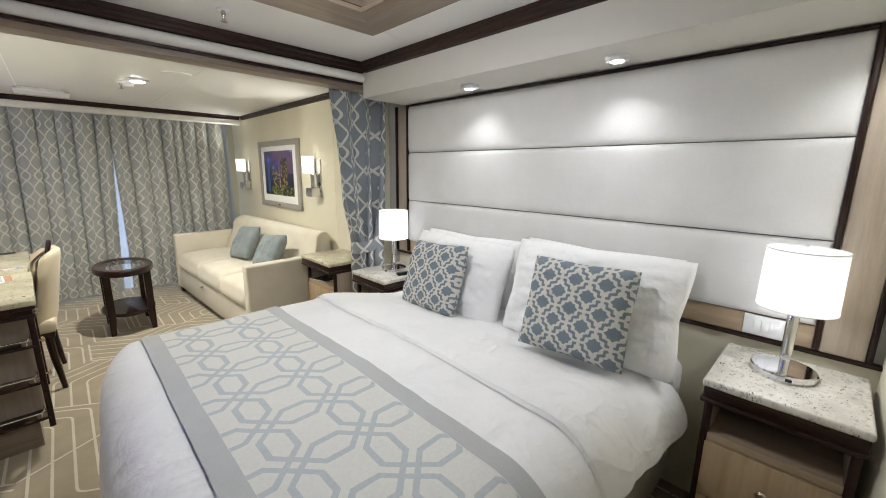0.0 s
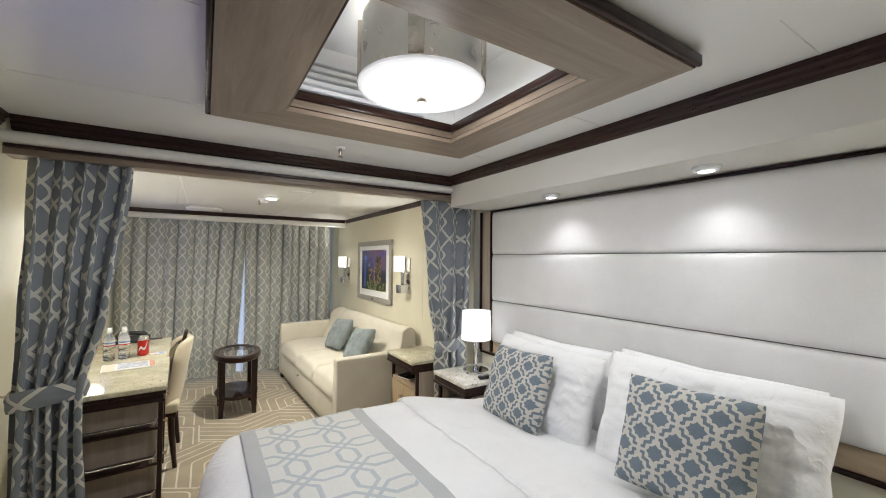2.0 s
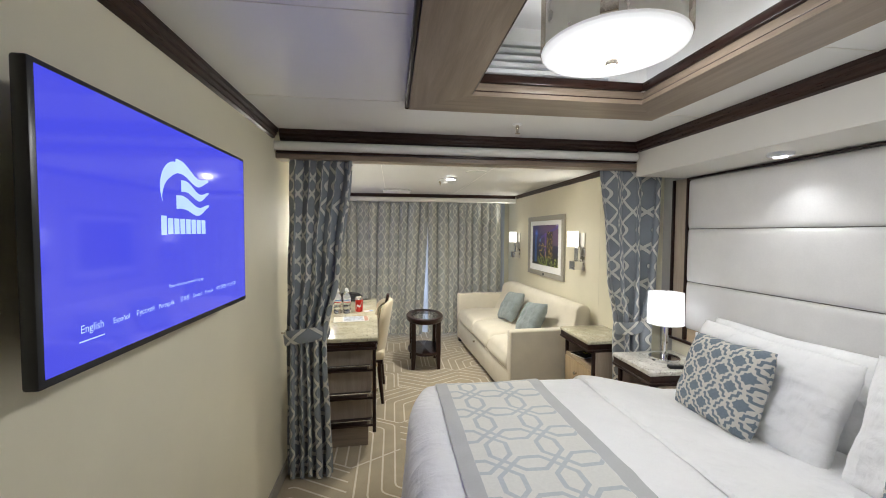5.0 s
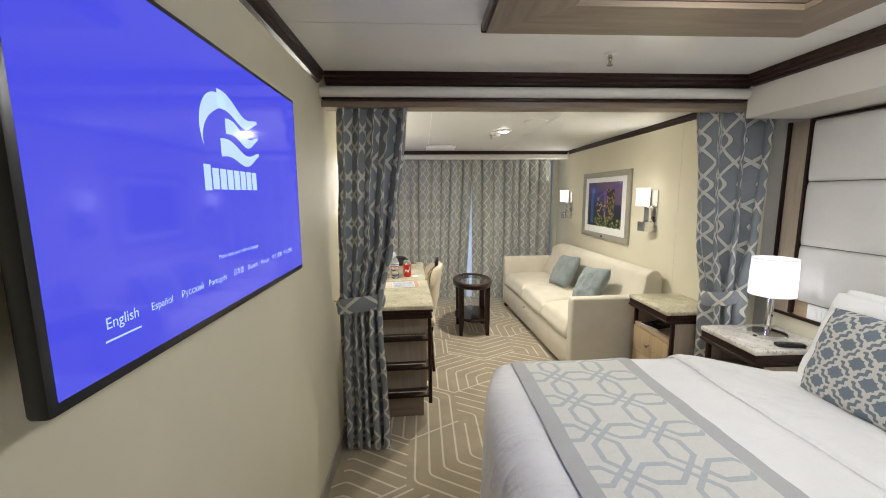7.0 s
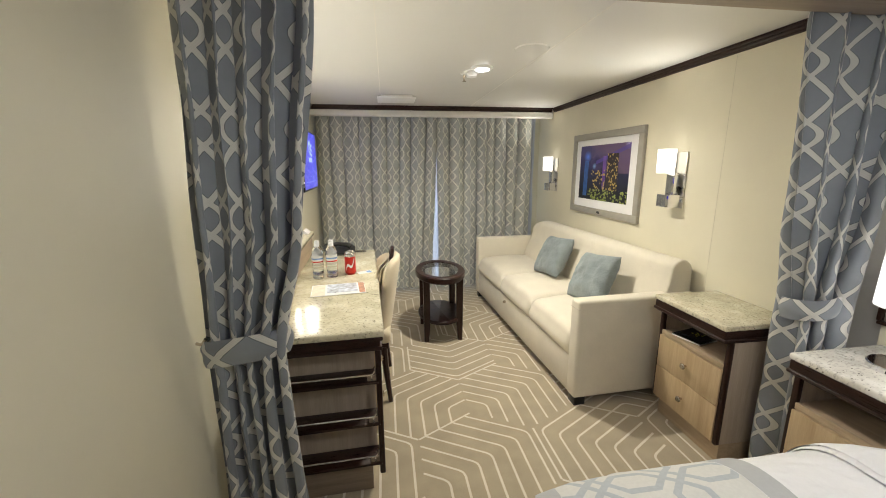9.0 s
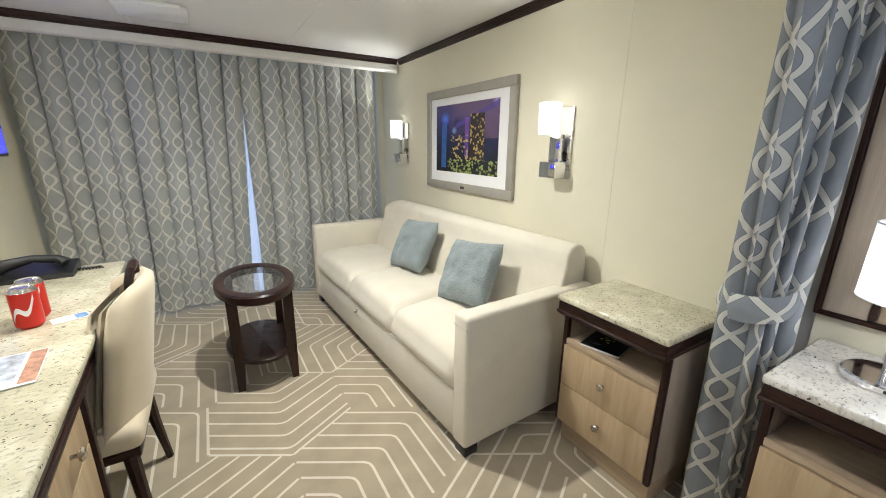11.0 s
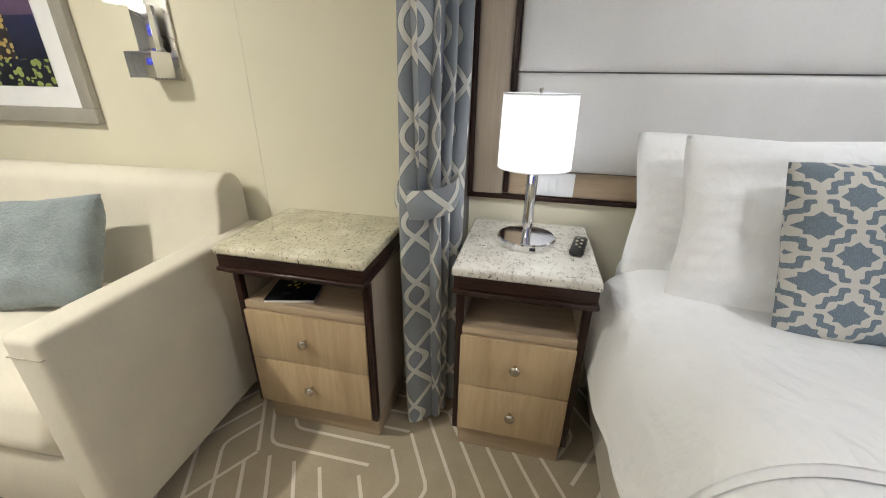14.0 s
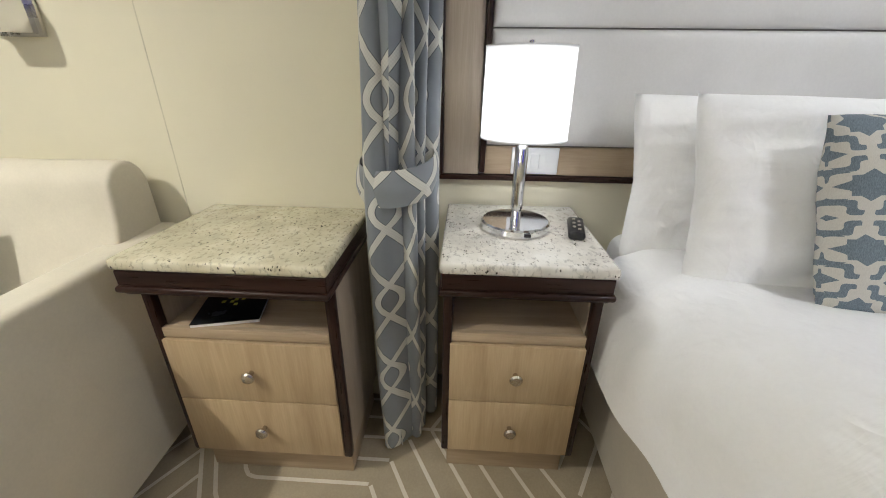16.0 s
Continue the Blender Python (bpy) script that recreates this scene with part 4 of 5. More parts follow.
dv = thing("duvet", "white duvet spread over the bed, sides hanging", "duvet", (0.45, 0.71, 0.28))
part("cover", quilt(BX0 - 0.30, 0.72, 0.0, 0.27, 70, 110), LINEN, dv, sharp=180)
band = sheet(30, 110, lambda a, b: (lambda p: (p[0], p[1], p[2] + 0.006 * math.sin(math.pi * min(1.0, a * 6 + 0.05) / 2) + 0.006 * math.sin(9 * b + 3 * a)))(duvet_point(0.64 + (0.66 + 0.10 * b * b) * a + 0.05 * (b - 0.5) * (1 - a), 0.5 * (BY0 + BY1) - 0.90 + 1.89 * b, 0.008)), lambda a, b: (a, b))
part("turned_down_band", band, LINEN, dv, sharp=180)
under = sheet(4, 110, lambda a, b: (lambda p: (p[0], p[1], p[2] + 0.008 * a))(duvet_point(0.63 + 0.012 * a + 0.05 * (b - 0.5), 0.5 * (BY0 + BY1) - 0.86 + 1.78 * b, 0.004)), lambda a, b: (a, b))
part("fold_edge", under, LINEN, dv, sharp=180)
rn = thing("bed_runner", "pale runner with blue-grey octagon lines, grey borders", "bed runner", (0.18, 0.71, 0.75))
part("cloth", quilt(-0.012, 0.377, 0.008, 0.16, 32, 110), RUNNER, rn, "pale cloth with blue-grey octagon lines", sharp=180)
for x0, x1 in ((-0.067, -0.0125), (0.3775, 0.432)):
    part("border", quilt(x0, x1, 0.0085, 0.16, 6, 110), RUNNER_EDGE, rn, "plain grey border", sharp=180)

pw = "plump white bed pillow leaning on the headboard"
for nm, w, h, t, at, lean, rz, sd in (("pillow", 0.74, 0.42, 0.15, (1.425, 1.085, 0.812), 13, 1, 1), ("pillow", 0.72, 0.43, 0.17, (1.245, 1.025, 0.822), 20, -3, 2),
                                      ("pillow", 0.72, 0.42, 0.15, (1.425, 0.36, 0.845), 13, 0, 3), ("pillow", 0.72, 0.44, 0.17, (1.262, 0.295, 0.862), 19, 3, 4)):
    ob = thing(nm, pw, "pillow", at, "bed pillows")
    part("case", pillow_mesh(w, h, t, pose(*at, 0, lean, rz), sd, 44, 0.019, 0.13), LINEN, ob, sharp=180)
for at, lean, rz, sd in (((1.105, 1.035, 0.838), 20, -3, 6), ((1.105, 0.262, 0.872), 20, 5, 7)):
    ob = thing("cushion", "square cushion with blue stars on pale fretwork", "cushion", at, "bed cushions")
    part("cover", pillow_mesh(0.400, 0.360, 0.13, pose(*at, 0, lean, rz) @ pose(0, 0, 0, -3 if sd == 6 else 0), sd, 26, 0.010, 0.10), CUSHION, ob, sharp=180)


# ---- nightstands and side cabinet ----
def knob(x, y, z, parent):
    """A small turned knob that stands out towards -x."""
    own = lathe([(0.0, 0.0), (0.006, 0.0), (0.005, 0.012), (0.014, 0.016), (0.016, 0.021), (0.012, 0.026), (0.0, 0.028)], 0, 0, 18)
    bmesh.ops.transform(own, matrix=pose(x, y, z, 0, -90, 0), verts=own.verts)
    part("knob", own, NICKEL, parent, "brushed metal knob")


def cabinet(name, label, x0, x1, y0, y1, ztop, stone, inset=0.04):
    """A bedside unit: stone top, dark rim and legs, an open shelf and two drawers."""
    c = thing(name, label, "nightstand" if name == "nightstand" else "cabinet", ((x0 + x1) / 2, (y0 + y1) / 2, 0))
    f = x0 + inset
    part("top", box(x0, x1, y0, y1, ztop - 0.026, ztop, 0.008, 3), stone, c, "polished speckled granite top")
    bm = box(x0 + 0.005, x1 - 0.004, y0 + 0.005, y1 - 0.005, ztop - 0.064, ztop - 0.0262, 0.004, 3)
    box(x0 - 0.001, x1 - 0.004, y0 - 0.001, y1 + 0.001, ztop - 0.078, ztop - 0.063, 0.006, 3, bm=bm)
    box(x0 + 0.012, x1 - 0.004, y0 + 0.010, y1 - 0.010, ztop - 0.086, ztop - 0.077, 0.002, bm=bm)
    part("rim", bm, DARKY, c, "dark wood moulded rim")
    zt = ztop - 0.086
    for y in (y0 + 0.008, y1 - 0.030):
        part("leg", box(f - 0.006, f + 0.018, y, y + 0.022, 0.105, zt, 0.005), DARKZ, c, "dark wood front post")
    for y in (y0 + 0.012, y1 - 0.030):
        part("side", box(f + 0.018, x1 - 0.01, y, y + 0.018, 0.105, zt), WALNUTZ, c)
    part("back", box(x1 - 0.025, x1 - 0.01, y0 + 0.03, y1 - 0.03, 0.105, zt), OAK, c)
    zs = zt - 0.112
    part("shelf", box(f + 0.013, x1 - 0.026, y0 + 0.031, y1 - 0.031, zs - 0.016, zs, 0.002), OAKY, c)
    part("shelf_lip", box(f - 0.004, f + 0.012, y0 + 0.030, y1 - 0.028, zs - 0.024, zs + 0.002, 0.002), OAKY, c)
    part("floor_board", box(f + 0.02, x1 - 0.026, y0 + 0.031, y1 - 0.031, 0.112, 0.127), OAKY, c)
    mid = (zs - 0.024 + 0.116) / 2
    for z0, z1 in ((0.116, mid - 0.0015), (mid + 0.0015, zs - 0.027)):
        dr = part("drawer", box(f - 0.012, f + 0.008, y0 + 0.028, y1 - 0.026, z0, z1, 0.0015), OAK, c)
        knob(f - 0.012, (y0 + y1) / 2, (z0 + z1) / 2 + 0.004, dr)
        part("drawer_box", box(f + 0.02, x1 - 0.05, y0 + 0.045, y1 - 0.045, z0 + 0.02, z1 - 0.01), OAKY, dr)
    part("plinth", box(f + 0.03, x1 - 0.03, y0 + 0.022, y1 - 0.022, 0.0, 0.112, 0.003), OAKY, c)
    return c, zs


ns, _ = cabinet("nightstand", "pale oak nightstand with white granite top, dark posts", 1.147, 1.565, 1.530, 1.902, 0.694, GRANITE_W)
tagged(ns, group="nightstands")
ns2, _ = cabinet("nightstand", "pale oak nightstand with white granite top, dark posts", 1.175, 1.565, -0.520, -0.146, 0.736, GRANITE_W)
tagged(ns2, group="nightstands")
side, zs = cabinet("side_cabinet", "pale oak side cabinet with granite top beside the sofa", 1.095, 1.470, 2.122, 2.575, 0.702, GRANITE, 0.05)
mg = thing("magazine", "black magazine with yellow marks lying on the shelf", "magazine", (1.27, 2.40, zs))
m = pose(1.26, 2.43, zs + 0.005, 0, 0, 14)
for nm, b, mt in (("pages", (-0.10, 0.10, -0.075, 0.075, -0.004, 0.004), PAPER), ("cover", (-0.101, 0.101, -0.076, 0.076, 0.004, 0.0055), COVER), ("motif", (-0.03, 0.03, -0.03, 0.015, 0.0056, 0.006), YELLOW_INK)):
    own = box(*b)
    if nm == "motif":
        own.free()
        own = None
        for k in range(7):
            a, r = k * 2.4, 0.012 * math.sqrt(k)
            own = box(r * math.cos(a) - 0.005, r * math.cos(a) + 0.006, r * math.sin(a) - 0.004, r * math.sin(a) + 0.005, 0.0056, 0.006, bm=own)
    bmesh.ops.transform(own, matrix=m, verts=own.verts)
    part(nm, own, mt, mg)


def table_lamp(x, y, z):
    l = thing("table_lamp", "chrome table lamp with a lit white drum shade", "lamp", (x, y, z), "bedside lamps")
    part("base", lathe([(0.0, z), (0.082, z), (0.086, z + 0.003), (0.086, z + 0.018), (0.082, z + 0.022), (0.0, z + 0.023)], x, y, 48), CHROME, l, "round polished chrome base")
    part("stem", lathe([(0.0, z + 0.022), (0.013, z + 0.022), (0.013, z + 0.05), (0.0155, z + 0.052), (0.0155, z + 0.20), (0.013, z + 0.205), (0.013, z + 0.24), (0.0, z + 0.24)], x, y, 24), CHROME, l, "chrome stem")
    part("socket_port", box(x - 0.0875, x - 0.084, y - 0.028, y - 0.012, z + 0.007, z + 0.015), BLACK, l)
    part("shade", lathe([(0.0975, z + 0.222), (0.0995, z + 0.222), (0.0965, z + 0.412), (0.0945, z + 0.412), (0.096, z + 0.30), (0.0975, z + 0.222)], x, y, 56), SHADE, l, "lit white fabric drum shade")
    part("shade_top", lathe([(0.0955, z + 0.408), (0.06, z + 0.410), (0.0, z + 0.410)], x, y, 40), SHADE, l)
    for zz in (z + 0.222, z + 0.410):
        r = 0.0998 if zz < z + 0.3 else 0.0968
        part("shade_rim", lathe([(r - 0.004, zz), (r, zz), (r + 0.0008, zz + 0.003), (r - 0.004, zz + 0.003), (r - 0.004, zz)], x, y, 56), PLATE, l)
    part("finial", lathe([(0.0, z + 0.409), (0.006, z + 0.409), (0.006, z + 0.424), (0.0, z + 0.426)], x, y, 14), CHROME, l)
    lamp("POINT", "bulb", (x, y, z + 0.29), W_TABLE, NEUTRAL, l, 0.03)
    return l


table_lamp(1.375, 1.722, 0.694)
table_lamp(1.410, -0.318, 0.736)
rm = thing("remote_control", "black remote control on the granite", "remote control", (1.355, 1.573, 0.694))
own = box(-0.062, 0.062, -0.02, 0.02, 0.0, 0.020, 0.009, 3)
bmesh.ops.transform(own, matrix=pose(1.355, 1.573, 0.694, 0, 0, -12), verts=own.verts)
part("body", own, BLACK, rm)
for k in range(6):
    own = lathe([(0.0, 0.0225), (0.004, 0.0225), (0.004, 0.019), (0.0, 0.019)], -0.035 + 0.014 * k, 0.006 * (1 if k % 2 else -1), 10)
    bmesh.ops.transform(own, matrix=pose(1.355, 1.573, 0.694, 0, 0, -12), verts=own.verts)
    part("button", own, GREYFRAME, rm)

# ---- sofa ----
SX0, SX1, SY0, SY1 = 0.705, 1.462, 2.648, 4.745
sofa = thing("sofa", "cream upholstered three-seat sofa with straight arms", "sofa", ((SX0 + SX1) / 2, (SY0 + SY1) / 2, 0))
for y0, y1 in ((SY0, SY0 + 0.095), (SY1 - 0.095, SY1)):
    part("arm", box(SX0, SX1, y0, y1, 0.055, 0.648, 0.018, 4), SOFA, sofa)
part("front_panel", box(SX0 + 0.008, SX0 + 0.10, SY0 + 0.097, SY1 - 0.097, 0.055, 0.285, 0.01), SOFA, sofa)
part("seat_box", box(SX0 + 0.10, SX1 - 0.02, SY0 + 0.097, SY1 - 0.097, 0.07, 0.285), SOFA, sofa)
prof = [(1.18, 0.30), (1.21, 0.45), (1.265, 0.60), (1.298, 0.69), (1.308, 0.745)] + [(1.378 + 0.07 * math.cos(a), 0.768 + 0.072 * math.sin(a)) for a in [math.pi - 0.3 - i * 0.25 for i in range(12)]] + [(1.450, 0.72), (1.452, 0.30)]
bm = extrude_profile(prof, "y", SY0 + 0.045, SY1 - 0.10, bev=0.012)
bmesh.ops.bisect_plane(bm, geom=bm.verts[:] + bm.edges[:] + bm.faces[:], plane_co=(0, SY1 - 0.40, 0), plane_no=(0, 1, 0))
for k in range(1, 6):
    bmesh.ops.bisect_plane(bm, geom=bm.verts[:] + bm.edges[:] + bm.faces[:], plane_co=(0, SY1 - 0.40 + 0.055 * k, 0), plane_no=(0, 1, 0))
for v in bm.verts:
    d = max(0.0, (v.co.y - (SY1 - 0.40)) / 0.30)
    v.co.z -= 0.055 * d ** 2.2 * max(0.0, min(1.0, (v.co.z - 0.5) / 0.3))
part("backrest", bm, SOFA, sofa)
n = 3
joints = (SY0 + 0.098, 3.33, 3.95, SY1 - 0.098)
for k in range(n):
    y0, L = joints[k], joints[k + 1] - joints[k]

    def seat(a, b, y0=y0, k=k, L=L):
        """Top and rounded front of a seat cushion."""
        yy = y0 + L * (0.004 + 0.992 * b)
        e = (max(0.0, 1 - abs(2 * b - 1) ** 14)) ** 0.5
        s = a * 0.70
        wv = 0.006 * noise.noise(Vector((a * 5, b * 4, k * 3.0)))
        if s < 0.10:
            return (SX0 + 0.012 - 0.02 * math.sin(math.pi * s / 0.10) * e + 0.012 * (1 - e), yy, 0.285 + s)
        if s < 0.21:
            q = (s - 0.10) / 0.11 * math.pi / 2
            return (SX0 + 0.012 + 0.07 * (1 - math.cos(q)) + 0.01 * (1 - e), yy, 0.385 + (0.07 * e + 0.0) * math.sin(q) + wv * e)
        return (SX0 + 0.082 + (s - 0.21) * 0.90, yy, 0.385 + 0.07 * e + (0.012 * math.sin(math.pi * (s - 0.21) / 0.49)) * e + wv * e)

    part("seat_cushion", sheet(30, 28, seat), SOFA, sofa, sharp=180)
part("lever", lathe([(0.0, 0.0), (0.010, 0.0), (0.013, 0.012), (0.010, 0.022), (0.0, 0.024)], 0, 0, 14), NICKEL, sofa)
bpy.data.objects["lever"].matrix_basis = chain(sofa).inverted() @ pose(SX0 + 0.008, 3.82, 0.24, 0, -90, 0) @ chain(sofa)
for x in (SX0 + 0.05, SX1 - 0.06):
    for y in (SY0 + 0.05, SY1 - 0.05):
        part("foot", box(x - 0.035, x + 0.035, y - 0.035, y + 0.035, 0.0, 0.056, 0.004), BLACK, sofa)
for y0, y1 in ((SY0 + 0.004, SY0 + 0.091), (SY1 - 0.091, SY1 - 0.004)):
    part("arm_seam", box(SX0 - 0.0012, SX0 + 0.02, y0, y1, 0.598, 0.6005), BEDBASE, sofa)
_turn = pose(SX0, SY0, 0, 0, 0, 2.7) @ pose(-SX0, -SY0, 0)
sofa.matrix_basis = _turn @ sofa.matrix_basis
for at, lean, rz, sd in (((1.075, 3.83, 0.628), 29, 6, 11), ((1.065, 3.16, 0.628), 29, 6, 12)):
    ob = thing("cushion", "teal-grey textured cushion propped on the sofa", "cushion", at, "sofa cushions")
    part("cover", pillow_mesh(0.36, 0.355, 0.14, pose(*at, 0, lean, rz) @ pose(0, 0, 0, -5 if sd == 11 else -7), sd, 26, 0.016, 0.13), TEAL, ob, sharp=180)

# ---- picture and wall lamps ----
pic = thing("framed_picture", "grey-framed night scene print in a white mount", "picture", (XR - 0.01, 3.70, 0.98))
PY0, PY1, PZ0, PZ1 = 3.300, 4.322, 0.967, 1.658
fw = 0.055
for y0, y1, z0, z1 in ((PY0, PY1, PZ0, PZ0 + fw), (PY0, PY1, PZ1 - fw, PZ1), (PY0, PY0 + fw, PZ0 + fw, PZ1 - fw), (PY1 - fw, PY1, PZ0 + fw, PZ1 - fw)):
    part("frame_bar", box(XR - 0.028, XR - 0.002, y0, y1, z0, z1, 0.003), GREYFRAME, pic)
part("mount", box(XR - 0.014, XR - 0.006, PY0 + fw, PY1 - fw, PZ0 + fw, PZ1 - fw), MAT_BOARD, pic, "white mount board")
part("print", sheet(1, 1, lambda a, b: (XR - 0.0155, PY1 - 0.132 - (PY1 - PY0 - 0.282) * a, PZ0 + 0.126 + (PZ1 - PZ0 - 0.231) * b), lambda a, b: (a, b)), ART, pic, "dark blue and violet night print", smooth=False)
part("tag", box(XR - 0.030, XR - 0.028, 3.79, 3.835, PZ0 + 0.018, PZ0 + 0.036), BLACK, pic)


def wall_lamp(y):
    s = thing("wall_lamp", "chrome wall lamp with lit white glass shade", "lamp", (XR, y, 1.12), "sofa wall lamps")
    part("back_plate", box(XR - 0.012, XR - 0.002, y - 0.062, y + 0.062, 1.122, 1.462, 0.002), SATIN, s)
    part("arm", box(XR - 0.100, XR - 0.012, y - 0.052, y + 0.052, 1.128, 1.205, 0.002), CHROME, s)
    part("stem", box(XR - 0.060, XR - 0.030, y - 0.034, y + 0.034, 1.205, 1.335, 0.002), CHROME, s)
    part("shade", lathe([(0.0, 1.335), (0.048, 1.335), (0.051, 1.34), (0.053, 1.478), (0.050, 1.480), (0.048, 1.476), (0.046, 1.35), (0.0, 1.345)], XR - 0.082, y + 0.022, 36), SCONCE_GLASS, s, "lit white glass cylinder")
    lamp("SPOT", "bulb", (XR - 0.082, y + 0.022, 1.486), W_SCONCE, WARM, s, 0.03, (XR - 0.42, y + 0.01, ZL), 105, 1.0)


wall_lamp(2.962)
wall_lamp(4.752)

# ---- oval table ----
OXC, OYC = 0.09, 3.84
tb = thing("oval_table", "dark wood oval side table with a glass top", "table", (OXC, OYC, 0))
part("rim", lathe([(0.150, 0.552), (0.158, 0.556), (0.196, 0.556), (0.203, 0.548), (0.203, 0.515), (0.195, 0.505), (0.150, 0.505), (0.150, 0.552)], OXC, OYC, 64, 1.0, 1.55), DARK, tb, "dark wood rim")
part("glass", lathe([(0.0, 0.551), (0.152, 0.551), (0.152, 0.543), (0.0, 0.543)], OXC, OYC, 64, 1.0, 1.55), GLASS, tb, "clear glass top")
part("shelf", lathe([(0.0, 0.19), (0.178, 0.19), (0.184, 0.184), (0.184, 0.165), (0.178, 0.16), (0.0, 0.16)], OXC, OYC, 64, 1.0, 1.45), DARK, tb, "dark wood lower shelf")
for sx in (-1, 1):
    for sy in (-1, 1):
        x, y = OXC + sx * 0.137, OYC + sy * 0.185
        own = bmesh.new()
        r0 = [own.verts.new((x + a * 0.017, y + b * 0.017, 0.0)) for a, b in ((-1, -1), (1, -1), (1, 1), (-1, 1))]
        r1 = [own.verts.new((x - sx * 0.006 + a * 0.025, y - sy * 0.006 + b * 0.025, 0.16)) for a, b in ((-1, -1), (1, -1), (1, 1), (-1, 1))]
        r2 = [own.verts.new((x - sx * 0.004 + a * 0.025, y - sy * 0.004 + b * 0.025, 0.52)) for a, b in ((-1, -1), (1, -1), (1, 1), (-1, 1))]
        for a, b in ((r0, r1), (r1, r2)):
            for i in range(4):
                own.faces.new((a[i], a[(i + 1) % 4], b[(i + 1) % 4], b[i]))
        own.faces.new(r0[::-1]), own.faces.new(r2)
        part("leg", own, DARKZ, tb, smooth=False)

# ---- desk ----
DX0, DX1, DY0, DY1, DZ = -0.903, -0.354, 2.165, 3.725, 0.758
desk = thing("desk", "granite-topped desk with open railed end shelves", "desk", (-0.64, 3.1, 0))
part("top", box(DX0, DX1, DY0, DY1, DZ - 0.028, DZ, 0.008, 3), GRANITE, desk, "polished cream granite top")
bm = box(DX0, DX1 - 0.006, DY0 + 0.006, DY1 - 0.006, DZ - 0.045, DZ - 0.028, 0.004)
box(DX0, DX1 - 0.018, DY0 + 0.016, DY1 - 0.016, DZ - 0.07, DZ - 0.045, bm=bm)
box(DX0, DX1 - 0.010, DY0 + 0.010, DY1 - 0.010, DZ - 0.088, DZ - 0.07, 0.005, bm=bm)
part("rim", bm, DARKY, desk, "dark wood moulded rim")
zt = DZ - 0.088
part("leg", box(DX1 - 0.040, DX1 - 0.016, DY0 + 0.014, DY0 + 0.036, 0.10, zt, 0.005), DARKZ, desk, "dark wood corner post")
part("leg", box(DX1 - 0.040, DX1 - 0.016, 2.72, 2.742, 0.10, zt, 0.005), DARKZ, desk, "dark wood post")
part("pedestal_back", box(-0.890, DX1 - 0.045, DY0 + 0.125, DY0 + 0.14, 0.13, zt), WALNUTZ, desk)
part("pedestal_side", box(-0.890, -0.875, DY0 + 0.04, 2.73, 0.13, zt), WALNUTZ, desk)
part("pedestal_side", box(-0.890, DX1 - 0.04, 2.72, 2.735, 0.13, zt), WALNUTZ, desk)
part("end_panel", box(-0.890, DX1 - 0.03, 3.69, 3.71, 0.0, zt), WALNUTZ, desk)
for z in (0.536, 0.346, 0.158):
    sf = part("shelf", box(-0.873, DX1 - 0.03, DY0 + 0.012, DY0 + 0.124, z - 0.012, z, 0.003), DARK, desk, "dark-edged open shelf")
    r = 0.0035
    zz, yy, x1 = z + 0.026, DY0 + 0.022, DX1 - 0.045
    part("rail", tube([(-0.870, yy, zz), (x1 - 0.012, yy, zz), (x1, yy, zz + 0.012), (x1, yy, zz + 0.035)], r), CHROME, sf, "chrome gallery rail")
    part("rail_post", tube([(x1 - 0.012, yy, z), (x1 - 0.012, yy, zz)], r), CHROME, sf)
    part("rail_end", box(x1 - 0.03, x1 + 0.008, yy - 0.002, yy + 0.012, z, z + 0.02, 0.002), WALNUTX, sf)
for z0, z1 in ((0.135, 0.335), (0.339, 0.530), (0.534, zt - 0.004)):
    dr = part("drawer", box(DX1 - 0.045, DX1 - 0.027, 2.418, 2.717, z0, z1, 0.0015), OAK, desk)
    own = lathe([(0.0, 0.0), (0.006, 0.0), (0.005, 0.012), (0.014, 0.016), (0.016, 0.021), (0.012, 0.026), (0.0, 0.028)], 0, 0, 18)
    bmesh.ops.transform(own, matrix=pose(DX1 - 0.027, 2.567, (z0 + z1) / 2, 0, 90, 0), verts=own.verts)
    part("knob", own, NICKEL, dr, "brushed metal knob")
part("plinth", box(-0.87, DX1 - 0.07, DY0 + 0.05, 2.71, 0.0, 0.13), WALNUTX, desk)
lg = thing("wall_ledge", "granite ledge on a pale backsplash behind the desk", "ledge", (-0.88, 3.05, DZ))
part("backsplash", box(XL + 0.002, -0.813, 2.195, 3.72, DZ + 0.001, 0.890), OAKY, lg)
part("top", box(XL + 0.002, -0.797, 2.180, 3.735, 0.890, 0.915, 0.006, 3), GRANITE, lg, "cream granite ledge")
for y in (2.44, 2.618):
    so = thing("wall_socket", "white socket plate in the backsplash", "socket", (-0.813, y + 0.06, 0.775), "desk sockets")
    part("plate", box(-0.813, -0.806, y, y + 0.135, 0.778, 0.866, 0.002), PLATE, so)
    part("insert", box(-0.806, -0.804, y + 0.03, y + 0.105, 0.795, 0.849, 0.001), PLATE, so)

